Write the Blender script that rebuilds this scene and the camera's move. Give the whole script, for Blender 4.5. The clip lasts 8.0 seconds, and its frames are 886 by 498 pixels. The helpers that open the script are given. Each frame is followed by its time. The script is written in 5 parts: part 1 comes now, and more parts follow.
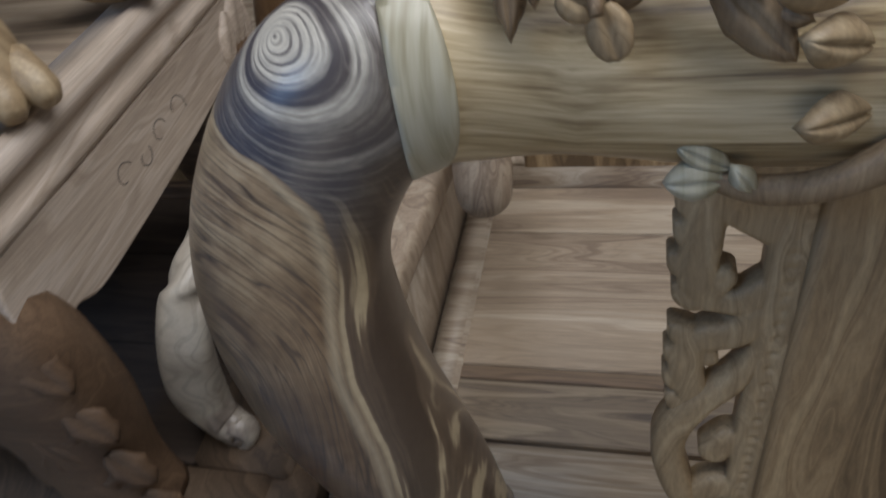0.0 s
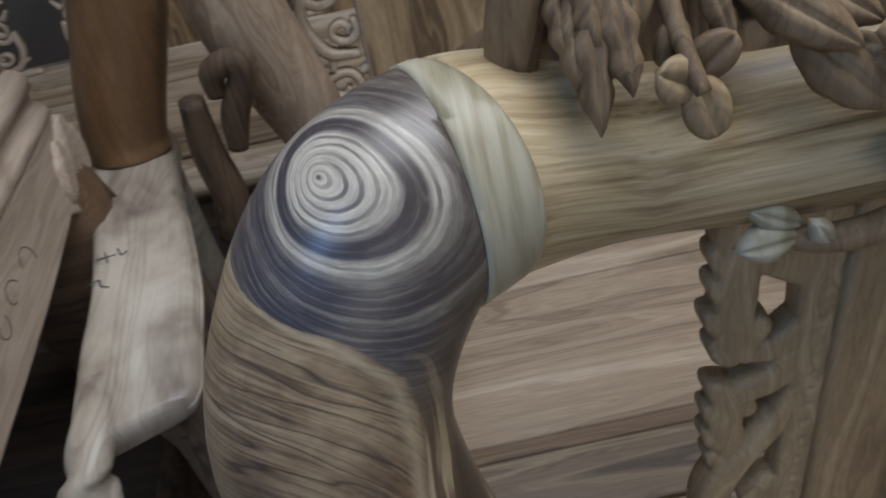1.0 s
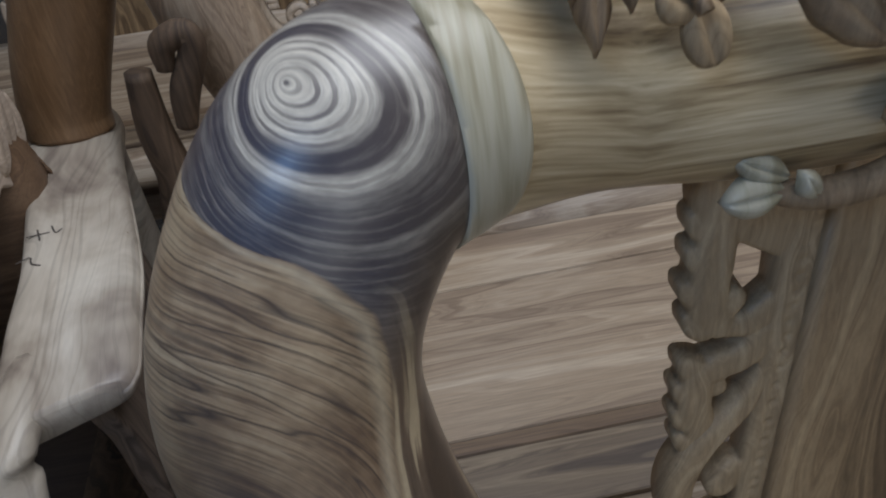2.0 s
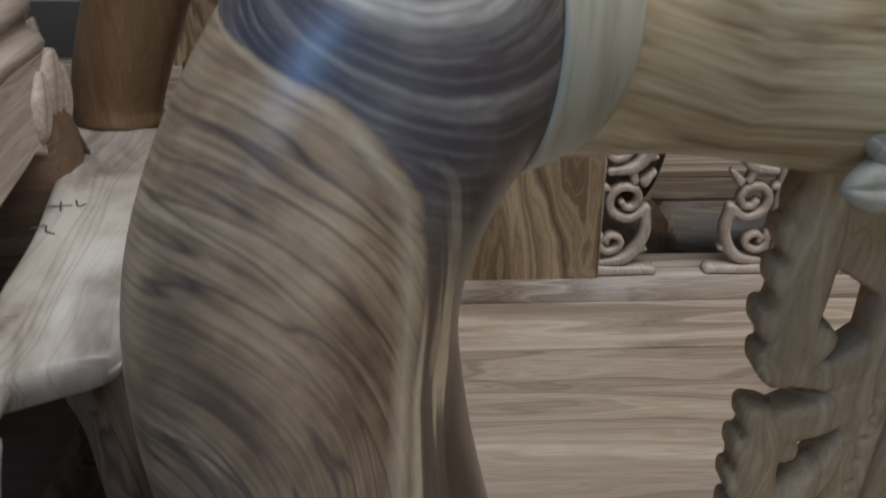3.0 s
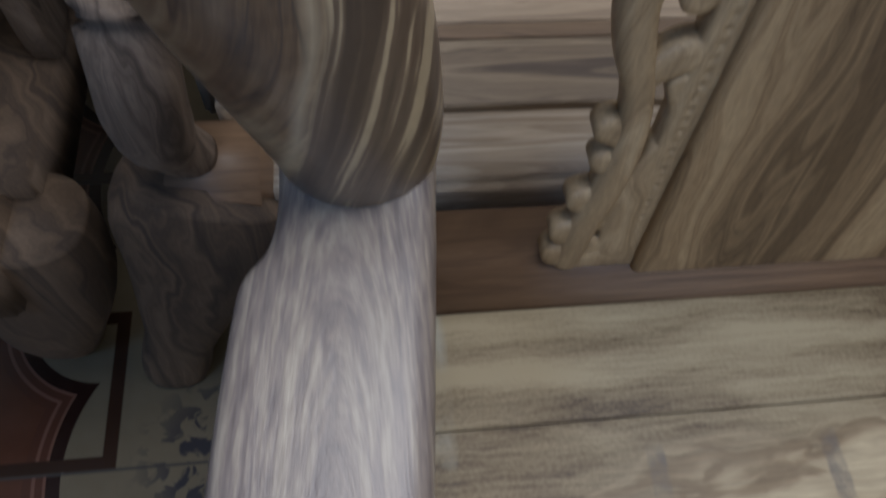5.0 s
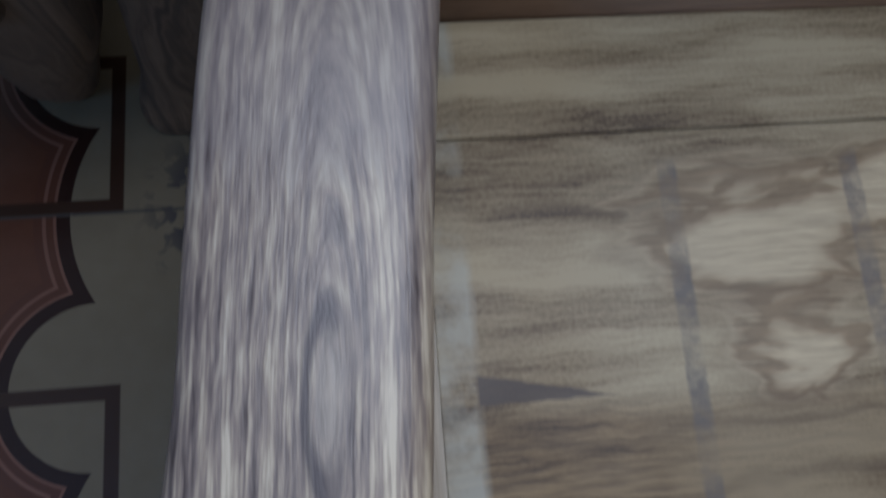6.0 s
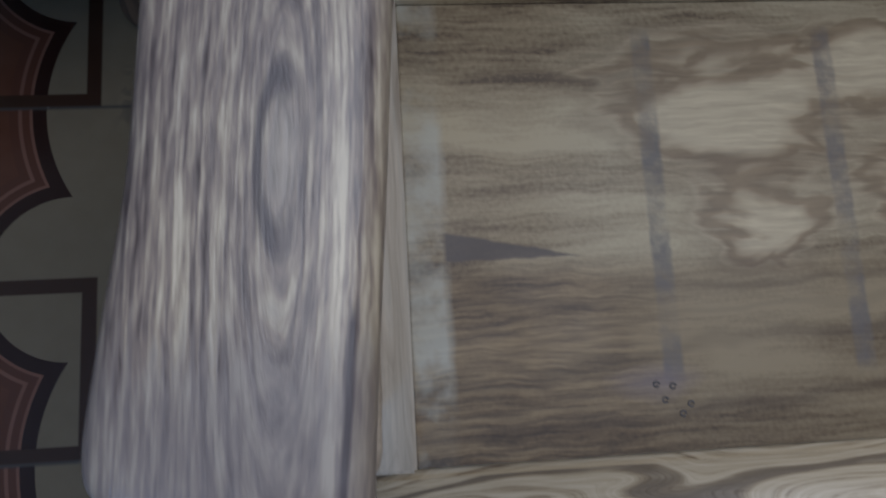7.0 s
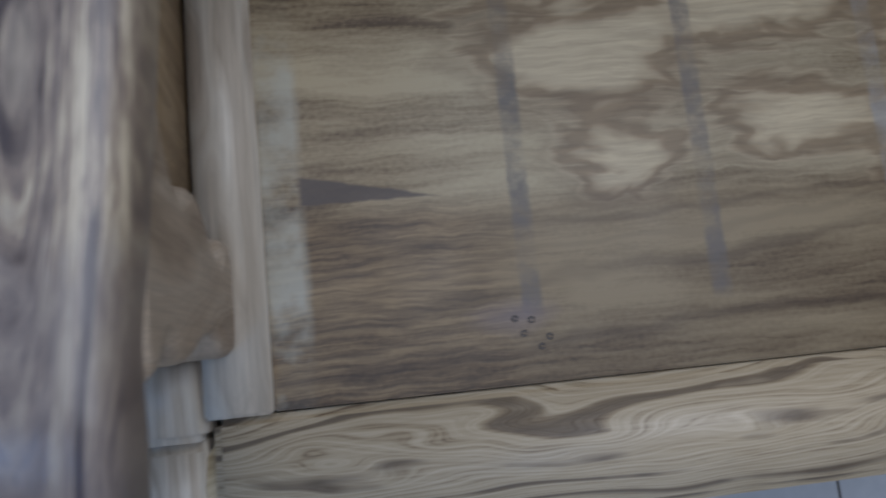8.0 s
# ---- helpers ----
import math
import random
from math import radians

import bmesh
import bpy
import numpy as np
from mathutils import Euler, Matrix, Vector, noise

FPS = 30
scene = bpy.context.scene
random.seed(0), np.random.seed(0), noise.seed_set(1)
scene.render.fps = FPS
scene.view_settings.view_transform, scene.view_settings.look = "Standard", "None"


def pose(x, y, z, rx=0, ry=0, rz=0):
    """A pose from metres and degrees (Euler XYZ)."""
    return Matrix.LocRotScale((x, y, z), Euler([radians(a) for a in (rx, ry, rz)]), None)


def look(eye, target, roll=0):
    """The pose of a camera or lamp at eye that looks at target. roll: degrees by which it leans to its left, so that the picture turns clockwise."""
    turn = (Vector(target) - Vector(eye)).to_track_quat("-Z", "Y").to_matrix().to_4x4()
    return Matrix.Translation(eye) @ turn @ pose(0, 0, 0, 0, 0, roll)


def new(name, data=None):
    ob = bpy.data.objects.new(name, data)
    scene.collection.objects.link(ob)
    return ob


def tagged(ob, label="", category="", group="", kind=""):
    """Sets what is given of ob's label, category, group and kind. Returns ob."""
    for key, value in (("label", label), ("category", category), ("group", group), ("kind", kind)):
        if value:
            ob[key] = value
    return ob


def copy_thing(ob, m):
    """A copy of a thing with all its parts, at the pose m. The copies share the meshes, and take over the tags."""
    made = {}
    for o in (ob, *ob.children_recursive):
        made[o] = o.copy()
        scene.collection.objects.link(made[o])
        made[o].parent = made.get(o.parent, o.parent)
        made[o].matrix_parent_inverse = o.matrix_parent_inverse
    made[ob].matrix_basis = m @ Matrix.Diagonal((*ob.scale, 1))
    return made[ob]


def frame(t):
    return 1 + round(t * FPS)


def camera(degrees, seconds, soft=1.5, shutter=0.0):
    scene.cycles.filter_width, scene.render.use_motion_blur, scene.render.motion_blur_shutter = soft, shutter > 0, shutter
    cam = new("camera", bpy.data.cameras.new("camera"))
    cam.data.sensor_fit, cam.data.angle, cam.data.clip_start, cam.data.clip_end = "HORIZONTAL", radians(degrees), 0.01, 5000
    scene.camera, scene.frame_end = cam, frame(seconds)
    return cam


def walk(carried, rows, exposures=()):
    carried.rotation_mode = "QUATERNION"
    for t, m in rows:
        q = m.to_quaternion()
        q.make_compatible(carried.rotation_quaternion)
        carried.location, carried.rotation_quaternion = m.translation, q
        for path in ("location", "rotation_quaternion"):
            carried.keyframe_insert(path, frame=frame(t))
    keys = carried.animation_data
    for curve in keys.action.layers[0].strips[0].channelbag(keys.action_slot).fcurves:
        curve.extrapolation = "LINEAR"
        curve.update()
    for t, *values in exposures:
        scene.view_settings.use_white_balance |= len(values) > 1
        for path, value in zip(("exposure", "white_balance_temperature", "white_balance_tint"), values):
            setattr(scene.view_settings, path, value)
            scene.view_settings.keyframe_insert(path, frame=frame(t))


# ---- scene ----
cam = camera(63.2, 8.0, soft=2.0, shutter=0.5)
ROWS = [
    (0, 0.0020, 0.0030, 1.3213, 45.49, 9.67, 11.14),
    (0.5, -0.0692, 0.0263, 1.3324, 47.02, 9.28, 2.06),
    (1, -0.1308, 0.0682, 1.3252, 47.24, 9.01, -8.23),
    (1.2, -0.1438, 0.0649, 1.3256, 47.45, 6.95, -10.09),
    (2.3, -0.1532, 0.0714, 1.2564, 49.46, 4.62, -9.43),
    (2.5, -0.1591, 0.0740, 1.2400, 52.46, 3.27, -6.73),
    (3, -0.1639, 0.0704, 1.1898, 56.49, -1.12, -3.03),
    (3.5, -0.1724, 0.0597, 1.1388, 52.72, -3.64, -1.46),
    (4, -0.1656, 0.0476, 1.0929, 42.44, -4.55, -2.72),
    (4.2, -0.1534, 0.0438, 1.0920, 37.51, -4.11, -2.57),
    (5.3, -0.1382, -0.0050, 1.0408, 23.83, -3.85, -6.17),
    (5.5, -0.1411, -0.0142, 1.0246, 20.16, -3.76, -5.99),
    (6, -0.1387, -0.0619, 1.0066, 12.57, -3.48, -4.42),
    (6.5, -0.1386, -0.0943, 1.0022, 9.34, -3.67, -3.76),
    (7, -0.1278, -0.1421, 0.9982, 9.38, -4.61, -3.17),
    (7.5, -0.1106, -0.1772, 0.9966, 8.47, -6.01, -4.67),
    (8, -0.0380, -0.1900, 1.0022, 9.17, -6.07, -5.79),
]
walk(cam, [(t, pose(x, y, z, rx, ry, rz)) for t, x, y, z, rx, ry, rz in ROWS],
     [(0.0, -0.20, 6350, 10), (1.0, -0.26, 6250, 10), (2.5, -0.20, 6050, 10), (3.5, -0.12, 6250, 10), (5.4, -0.02, 5980, 11), (6.0, -0.36, 5550, 11), (6.5, -0.46, 5600, 11), (7.0, -0.54, 5700, 11), (7.5, -0.50, 5780, 11), (8.0, -0.50, 5650, 11)])

# ---- world, light ----
world = bpy.data.worlds.new("world")
scene.world = world
world.use_nodes = True
wn, wl = world.node_tree.nodes, world.node_tree.links
sky = wn.new("ShaderNodeTexSky")
sky.sky_type = 'NISHITA'
sky.sun_disc = False
sky.sun_elevation, sky.sun_rotation = radians(40), radians(200)
wl.new(sky.outputs[0], wn["Background"].inputs[0])
wn["Background"].inputs[1].default_value = 0.10
ROOM = (-3.4, 4.2, -3.6, 4.6, 3.3)      # x0, x1, y0, y1, height


def window_light(name, eye, target, w, h, watts, colour):
    lamp = bpy.data.lights.new(name, 'AREA')
    lamp.shape, lamp.size, lamp.size_y, lamp.energy, lamp.color = 'RECTANGLE', w, h, watts, colour
    ob = new(name, lamp)
    ob.matrix_world = look(eye, target)
    return ob


window_light("roof_window_daylight", (-1.75, -1.5, 3.27), (-1.75, -1.5, 0), 0.85, 0.72, 27, (0.27, 0.54, 1.0))
# added warm fill from an unseen front opening, offsets the blue roof light
window_light("front_fill", (0.4, -3.5, 1.55), (0.4, 0, 1.2), 2.2, 2.5, 10, (1.0, 0.89, 0.76))
window_light("skylight_daylight", (0.7, 0.5, 3.28), (0.7, 0.5, 0), 2.4, 1.6, 80, (0.97, 0.96, 0.955))
scene.view_settings.exposure = 0.0


# ---- materials ----
class Tree:
    """Short-hand for building a node material."""
    def __init__(self, name, rough=0.45):
        self.mat = bpy.data.materials.new(name)
        self.mat.use_nodes = True
        self.n, self.l = self.mat.node_tree.nodes, self.mat.node_tree.links
        self.bsdf = self.n["Principled BSDF"]
        self.bsdf.inputs["Roughness"].default_value = rough
        self.obj = self.n.new("ShaderNodeTexCoord").outputs["Object"]

    def put(self, socket, value):
        if isinstance(value, bpy.types.NodeSocket):
            self.l.new(value, socket)
        else:
            socket.default_value = value

    def math(self, op, a, b=0.0, c=0.0, clamp=False):
        m = self.n.new("ShaderNodeMath")
        m.operation, m.use_clamp = op, clamp
        for s, v in zip(m.inputs, (a, b, c)):
            self.put(s, v)
        return m.outputs[0]

    def vec(self, op, a, b=(0, 0, 0), c=(0, 0, 0)):
        m = self.n.new("ShaderNodeVectorMath")
        m.operation = op
        for s, v in zip(m.inputs, (a, b, c)):
            self.put(s, v)
        return m.outputs["Value"] if op in ('DOT_PRODUCT', 'LENGTH', 'DISTANCE') else m.outputs[0]

    def noise(self, v, scale, detail=3.0, rough=0.55, distort=0.0, dims='3D', colour=False):
        m = self.n.new("ShaderNodeTexNoise")
        m.noise_dimensions = dims
        if dims == '1D':
            self.put(m.inputs["W"], v)
        else:
            self.put(m.inputs["Vector"], v)
        m.inputs["Scale"].default_value, m.inputs["Detail"].default_value = scale, detail
        m.inputs["Roughness"].default_value, m.inputs["Distortion"].default_value = rough, distort
        return m.outputs["Color" if colour else "Fac"]

    def ramp(self, v, stops):
        m = self.n.new("ShaderNodeValToRGB")
        e = m.color_ramp.elements
        while len(e) < len(stops):
            e.new(0.5)
        for el, (p, c) in zip(e, stops):
            el.position = p
            el.color = (c, c, c, 1) if isinstance(c, (int, float)) else (*c, 1)
        self.put(m.inputs[0], v)
        return m.outputs[0]

    def mix(self, f, a, b, kind='MIX'):
        m = self.n.new("ShaderNodeMix")
        m.data_type, m.blend_type = 'RGBA', kind
        for s, v in ((m.inputs[0], f), (m.inputs[6], a), (m.inputs[7], b)):
            self.put(s, (*v, 1) if isinstance(v, tuple) and len(v) == 3 else v)
        return m.outputs[2]

    def sep(self, v):
        m = self.n.new("ShaderNodeSeparateXYZ")
        self.put(m.inputs[0], v)
        return m.outputs

    def comb(self, x, y, z):
        m = self.n.new("ShaderNodeCombineXYZ")
        for s, v in zip(m.inputs, (x, y, z)):
            self.put(s, v)
        return m.outputs[0]

    def finish(self, colour, height=None, bump=0.2, rough=None):
        self.put(self.bsdf.inputs["Base Color"], colour)
        if rough is not None:
            self.put(self.bsdf.inputs["Roughness"], rough)
        if height is not None:
            b = self.n.new("ShaderNodeBump")
            b.inputs["Strength"].default_value, b.inputs["Distance"].default_value = bump, 0.002
            self.put(b.inputs["Height"], height)
            self.l.new(b.outputs[0], self.bsdf.inputs["Normal"])
        return self.mat


def wood_colour(T, p, grain, light, mid, dark, size=6.0, bands=9.0, stretch=0.12, seed=0.0, lines=0.8):
    """Figured timber: growth lines that follow a stretched noise, broad tone patches and fine fibres. grain: the axis of the fibres."""
    s = [1.0, 1.0, 1.0]
    s["xyz".index(grain)] = stretch
    q = T.vec('ADD', T.vec('MULTIPLY', p, tuple(s)), (seed, seed * 1.7, seed * 0.6))
    field = T.noise(q, size, 3.0, 0.5, 0.35)
    across = T.vec('DOT_PRODUCT', q, {"x": (0, 1, 0.7), "y": (1, 0, 0.7), "z": (1, 0.6, 0)}[grain])
    run = T.math('ADD', T.math('MULTIPLY', field, bands), T.math('MULTIPLY', across, size * 0.9))
    coarse = T.noise(run, 2.2, 3.0, 0.6, dims='1D')
    fine = T.noise(run, 11.0, 4.0, 0.65, dims='1D')
    tone = T.noise(q, size * 0.45, 3.0, 0.55, 0.4)
    f = [70.0, 70.0, 70.0]
    f["xyz".index(grain)] = 3.0
    fibre = T.noise(T.vec('MULTIPLY', p, tuple(f)), 5.0, 4.0, 0.65)
    v = T.math('ADD', T.math('MULTIPLY', coarse, 0.50), T.math('ADD', T.math('MULTIPLY', fine, 0.24), T.math('MULTIPLY', tone, 0.26)))
    c = T.ramp(v, [(0.39, light), (0.50, mid), (0.60, tuple(m + (d - m) * lines for m, d in zip(mid, dark)))])
    c = T.mix(0.6, c, T.mix(1.0, c, T.ramp(fibre, [(0.28, 0.60), (0.72, 1.22)]), 'MULTIPLY'))
    return c, fibre, fine


def wood(name, grain, light, mid, dark, rough=0.42, size=6.0, bands=9.0, stretch=0.12, seed=0.0, lines=0.8, vary=False):
    T = Tree(name, rough)
    p = T.obj
    if vary:
        info = T.n.new("ShaderNodeObjectInfo").outputs["Random"]
        p = T.vec('ADD', p, T.comb(T.math('MULTIPLY', info, 7.0), T.math('MULTIPLY', info, 3.0), T.math('MULTIPLY', info, 5.0)))
    c, fibre, rings = wood_colour(T, p, grain, light, mid, dark, size, bands, stretch, seed, lines)
    smudge = T.noise(T.obj, 9.0, 3.0, 0.6)
    r = T.math('ADD', T.math('MULTIPLY', smudge, 0.22), rough - 0.11)
    return T.finish(c, T.math('ADD', T.math('MULTIPLY', fibre, 0.6), T.math('MULTIPLY', rings, 0.4)), 0.18, r)


M_CARVE = wood("carved_wood", 'z', (0.47, 0.36, 0.225), (0.365, 0.265, 0.155), (0.20, 0.137, 0.077), 0.5, 12, 6, 0.2, 1.0, 0.5)
M_PALECARVE = wood("pale_carved_wood", 'z', (0.52, 0.44, 0.35), (0.43, 0.345, 0.26), (0.26, 0.195, 0.14), 0.5, 12, 4, 0.2, 1.5, 0.5)
M_SPLAT = wood("splat_wood", 'z', (0.42, 0.305, 0.175), (0.30, 0.205, 0.112), (0.070, 0.042, 0.022), 0.45, 11, 2.4, 0.07, 5.0, 0.75)
# brown timber darkened to carry the shade on far legs and low rails
M_SHADEDSIDE = wood("shaded_side_wood", 'z', (0.125, 0.082, 0.05), (0.085, 0.054, 0.032), (0.032, 0.02, 0.013), 0.8, 9, 2, 0.3, 3.3, 0.8)
# near-black: the deep shade below the tea table is put into this wood
M_DEEPSHADE = wood("shaded_board_wood", 'x', (0.060, 0.040, 0.028), (0.042, 0.028, 0.020), (0.022, 0.014, 0.010), 0.85, 9, 5, 0.1, 5.5, 0.5)
M_SIDE = wood("side_rail_wood", 'y', (0.60, 0.55, 0.47), (0.50, 0.435, 0.35), (0.27, 0.215, 0.165), 0.45, 10, 6, 0.12, 2.0, 0.5)
M_FAR = wood("far_seat_wood", 'x', (0.44, 0.36, 0.27), (0.33, 0.255, 0.18), (0.17, 0.12, 0.085), 0.5, 8, 4, 0.09, 4.0, 0.7, True)
M_GREYSIDE = wood("grey_side_wood", 'z', (0.19, 0.142, 0.108), (0.135, 0.099, 0.075), (0.05, 0.035, 0.026), 0.8, 14, 5, 0.15, 2.9, 0.9)
M_FARFRONT = wood("far_front_board_wood", 'x', (0.24, 0.185, 0.125), (0.155, 0.115, 0.078), (0.07, 0.05, 0.038), 0.5, 12, 5, 0.08, 9.0, 0.9)
M_FARBAND = wood("far_joint_band_wood", 'x', (0.20, 0.135, 0.085), (0.15, 0.10, 0.062), (0.09, 0.06, 0.04), 0.55, 10, 4, 0.08, 3.0, 0.7)
M_FARRAIL = wood("far_rail_wood", 'x', (0.50, 0.42, 0.33), (0.38, 0.30, 0.22), (0.18, 0.13, 0.10), 0.5, 9, 7, 0.1, 6.0, 0.7)
M_BROWN = wood("brown_post_wood", 'z', (0.27, 0.17, 0.095), (0.21, 0.125, 0.065), (0.13, 0.075, 0.04), 0.4, 14, 6, 0.06, 7.0, 0.5)
M_BEIGE = wood("beige_apron_wood", 'y', (0.54, 0.455, 0.385), (0.46, 0.375, 0.30), (0.26, 0.195, 0.15), 0.5, 8, 6, 0.12, 2.6, 0.5)
# brown for low and recessed parts, with their shade mixed into the colour
M_SHADE = wood("shaded_underframe_wood", 'x', (0.20, 0.125, 0.075), (0.15, 0.092, 0.055), (0.08, 0.048, 0.03), 0.5, 9, 6, 0.1, 5.5, 0.5)


def mottled(name, a, b, rough, scale=20.0, bump=0.1):
    T = Tree(name, rough)
    n = T.noise(T.obj, scale, 4.0, 0.6)
    m = T.noise(T.obj, scale * 0.2, 2.0, 0.5)
    return T.finish(T.mix(T.math('MULTIPLY', T.math('ADD', n, m), 0.5), a, b), n, bump)


M_WALL = mottled("wall_paint", (0.62, 0.60, 0.55), (0.70, 0.68, 0.63), 0.8, 6)
M_CEIL = mottled("ceiling_paint", (0.66, 0.68, 0.70), (0.74, 0.76, 0.78), 0.8, 5)
M_PENCIL = mottled("pencil_line", (0.06, 0.05, 0.05), (0.10, 0.09, 0.08), 0.7, 80)


def post_material():
    """Polished post: a dark heart with rings round a pith on the elbow, sapwood swirling round a second centre below."""
    T = Tree("figured_post_wood", 0.30)
    warp = T.vec('SUBTRACT', T.noise(T.obj, 26.0, 3.0, 0.55, colour=True), (0.5, 0.5, 0.5))
    slow = T.vec('SUBTRACT', T.noise(T.obj, 7.0, 2.0, 0.5, colour=True), (0.5, 0.5, 0.5))
    p = T.vec('ADD', T.obj, T.vec('ADD', T.vec('MULTIPLY', slow, (0.020, 0.020, 0.020)), T.vec('MULTIPLY', warp, (0.0030, 0.0030, 0.0030))))

    def rings_about(centre, right, down, squeeze):
        d = T.vec('SUBTRACT', p, centre)
        u = T.vec('DOT_PRODUCT', d, right)
        v = T.math('MULTIPLY', T.vec('DOT_PRODUCT', d, down), squeeze)
        return T.math('SQRT', T.math('ADD', T.math('MULTIPLY', u, u), T.math('MULTIPLY', v, v))), u, v

    # heart: rings round the pith, drawn out to one side
    r1, u1, v1 = rings_about((-0.174, 0.335, 1.147), (0.985, 0.17, 0.0), (0.094, -0.543, -0.835), 1.0)
    r1 = T.math('SUBTRACT', r1, T.math('MULTIPLY', T.math('ADD', T.math('MULTIPLY', u1, 0.6), T.math('MULTIPLY', v1, 0.8)), 0.45))
    line1 = T.noise(T.comb(T.math('MULTIPLY', r1, 430.0), T.math('MULTIPLY', u1, 26.0), T.math('MULTIPLY', v1, 26.0)), 1.0, 4.0, 0.75)
    pale = T.ramp(T.math('MULTIPLY', r1, 16.0), [(0.008, 0.2), (0.02, 0.95), (0.10, 0.85), (0.13, 0.75), (0.17, 0.9), (0.26, 0.88), (0.30, 0.10), (0.37, 0.10), (0.40, 0.72), (0.455, 0.66), (0.50, 0.22), (0.56, 0.16), (0.64, 0.10), (0.68, 0.28), (0.73, 0.12), (0.98, 0.14)])
    amount = T.math('MULTIPLY', T.math('SUBTRACT', line1, 0.5), T.math('ADD', 0.40, T.math('MULTIPLY', pale, 1.3)))
    patch0 = T.noise(T.obj, 40.0, 3.0, 0.6)
    tilt = T.math('MULTIPLY', T.math('ADD', u1, 0.01), 16.0, clamp=True)
    heart = T.mix(T.ramp(T.math('ADD', T.math('MULTIPLY', pale, 0.8), amount), [(0.10, 0.0), (0.78, 1.0)]), T.mix(tilt, (0.050, 0.047, 0.062), (0.085, 0.066, 0.055)), (0.57, 0.535, 0.46))

    def hairlines(r, u, v, freq, width):
        """Thin lines that run with the rings, at uneven steps."""
        n = T.noise(T.comb(T.math('MULTIPLY', r, freq), T.math('MULTIPLY', u, 12.0), T.math('MULTIPLY', v, 12.0)), 1.0, 1.0, 0.5)
        return T.ramp(T.math('ABSOLUTE', T.math('SUBTRACT', n, 0.5)), [(0.0, 1.0), (width, 0.0)])
    swing = T.math('MULTIPLY', T.noise(T.comb(T.math('MULTIPLY', r1, 60.0), T.math('MULTIPLY', u1, 30.0), T.math('MULTIPLY', v1, 30.0)), 1.0, 3.0, 0.6), 7.0)
    wave = T.math('SINE', T.math('ADD', T.math('MULTIPLY', r1, 1850.0), swing))
    uneven = T.ramp(patch0, [(0.35, 0.35), (0.6, 1.0)])
    heart = T.mix(T.math('MULTIPLY', T.math('MULTIPLY', T.ramp(wave, [(0.30, 0.0), (0.70, 1.0)]), uneven), T.math('MULTIPLY', pale, 1.0)), heart, (0.075, 0.062, 0.065))
    heart = T.mix(T.math('MULTIPLY', T.math('MULTIPLY', T.ramp(T.math('MULTIPLY', wave, -1.0), [(0.70, 0.0), (0.95, 1.0)]), uneven), 0.18), heart, (0.42, 0.38, 0.33))
    heart = T.mix(T.math('MULTIPLY', hairlines(r1, u1, v1, 230.0, 0.03), 0.28), heart, (0.30, 0.26, 0.23))
    # sapwood: rings round the outer flank
    r2, u2, v2 = rings_about((-0.262, 0.262, 0.955), (0.96, 0.20, 0.0), (-0.05, -0.25, -0.97), 1.0)
    v2 = T.math('MULTIPLY', v2, T.math('SUBTRACT', 0.74, T.math('MULTIPLY', T.math('MULTIPLY', T.math('ADD', v2, 0.02), 25.0, clamp=True), 0.28)))
    r2 = T.math('POWER', T.math('ADD', T.math('POWER', T.math('ABSOLUTE', u2), 2.6), T.math('POWER', T.math('ABSOLUTE', v2), 2.6)), 1 / 2.6)
    line2 = T.noise(T.comb(T.math('MULTIPLY', r2, 150.0), T.math('MULTIPLY', u2, 9.0), T.math('MULTIPLY', v2, 12.0)), 1.0, 4.0, 0.66)
    fine2 = T.noise(T.comb(T.math('MULTIPLY', r2, 460.0), T.math('MULTIPLY', u2, 20.0), T.math('MULTIPLY', v2, 40.0)), 1.0, 3.0, 0.65)
    patch = T.noise(T.obj, 24.0, 3.0, 0.6)
    sap = T.ramp(T.math('ADD', T.math('MULTIPLY', line2, 0.34), T.math('ADD', T.math('MULTIPLY', fine2, 0.30), T.math('MULTIPLY', patch, 0.36))),
                 [(0.42, (0.50, 0.39, 0.25)), (0.49, (0.375, 0.272, 0.165)), (0.55, (0.235, 0.158, 0.093)), (0.62, (0.115, 0.075, 0.050))])
    sap = T.mix(T.ramp(T.noise(T.obj, 13.0, 3.0, 0.6), [(0.45, 0.0), (0.65, 0.5)]), sap, T.mix(1.0, sap, (0.50, 0.46, 0.43), 'MULTIPLY'))
    # brown zone on the belly, deepened to include the shade of its downward face
    belly_dark = T.vec('LENGTH', T.vec('MULTIPLY', T.vec('SUBTRACT', p, (-0.180, 0.225, 0.925)), (10.0, 5.0, 4.6)))
    sap = T.mix(T.ramp(T.math('ADD', belly_dark, T.math('MULTIPLY', T.math('SUBTRACT', line2, 0.5), 1.4)), [(0.20, 0.95), (1.05, 0.0)]), sap, T.mix(1.0, sap, (0.36, 0.30, 0.27), 'MULTIPLY'))
    sap = T.mix(T.math('MULTIPLY', hairlines(r2, u2, v2, 115.0, 0.030), 0.95), sap, (0.055, 0.036, 0.026))
    sap = T.mix(T.math('MULTIPLY', hairlines(r2, u2, v2, 310.0, 0.045), 0.7), sap, (0.10, 0.066, 0.042))
    # where the sapwood ends: an edge that runs up the inner side and closes over the elbow
    x, y, z = T.sep(p)
    level = T.math('DIVIDE', T.math('SUBTRACT', z, 0.66), 0.48)
    edge = T.n.new("ShaderNodeValToRGB")
    edge.color_ramp.interpolation = 'CARDINAL'
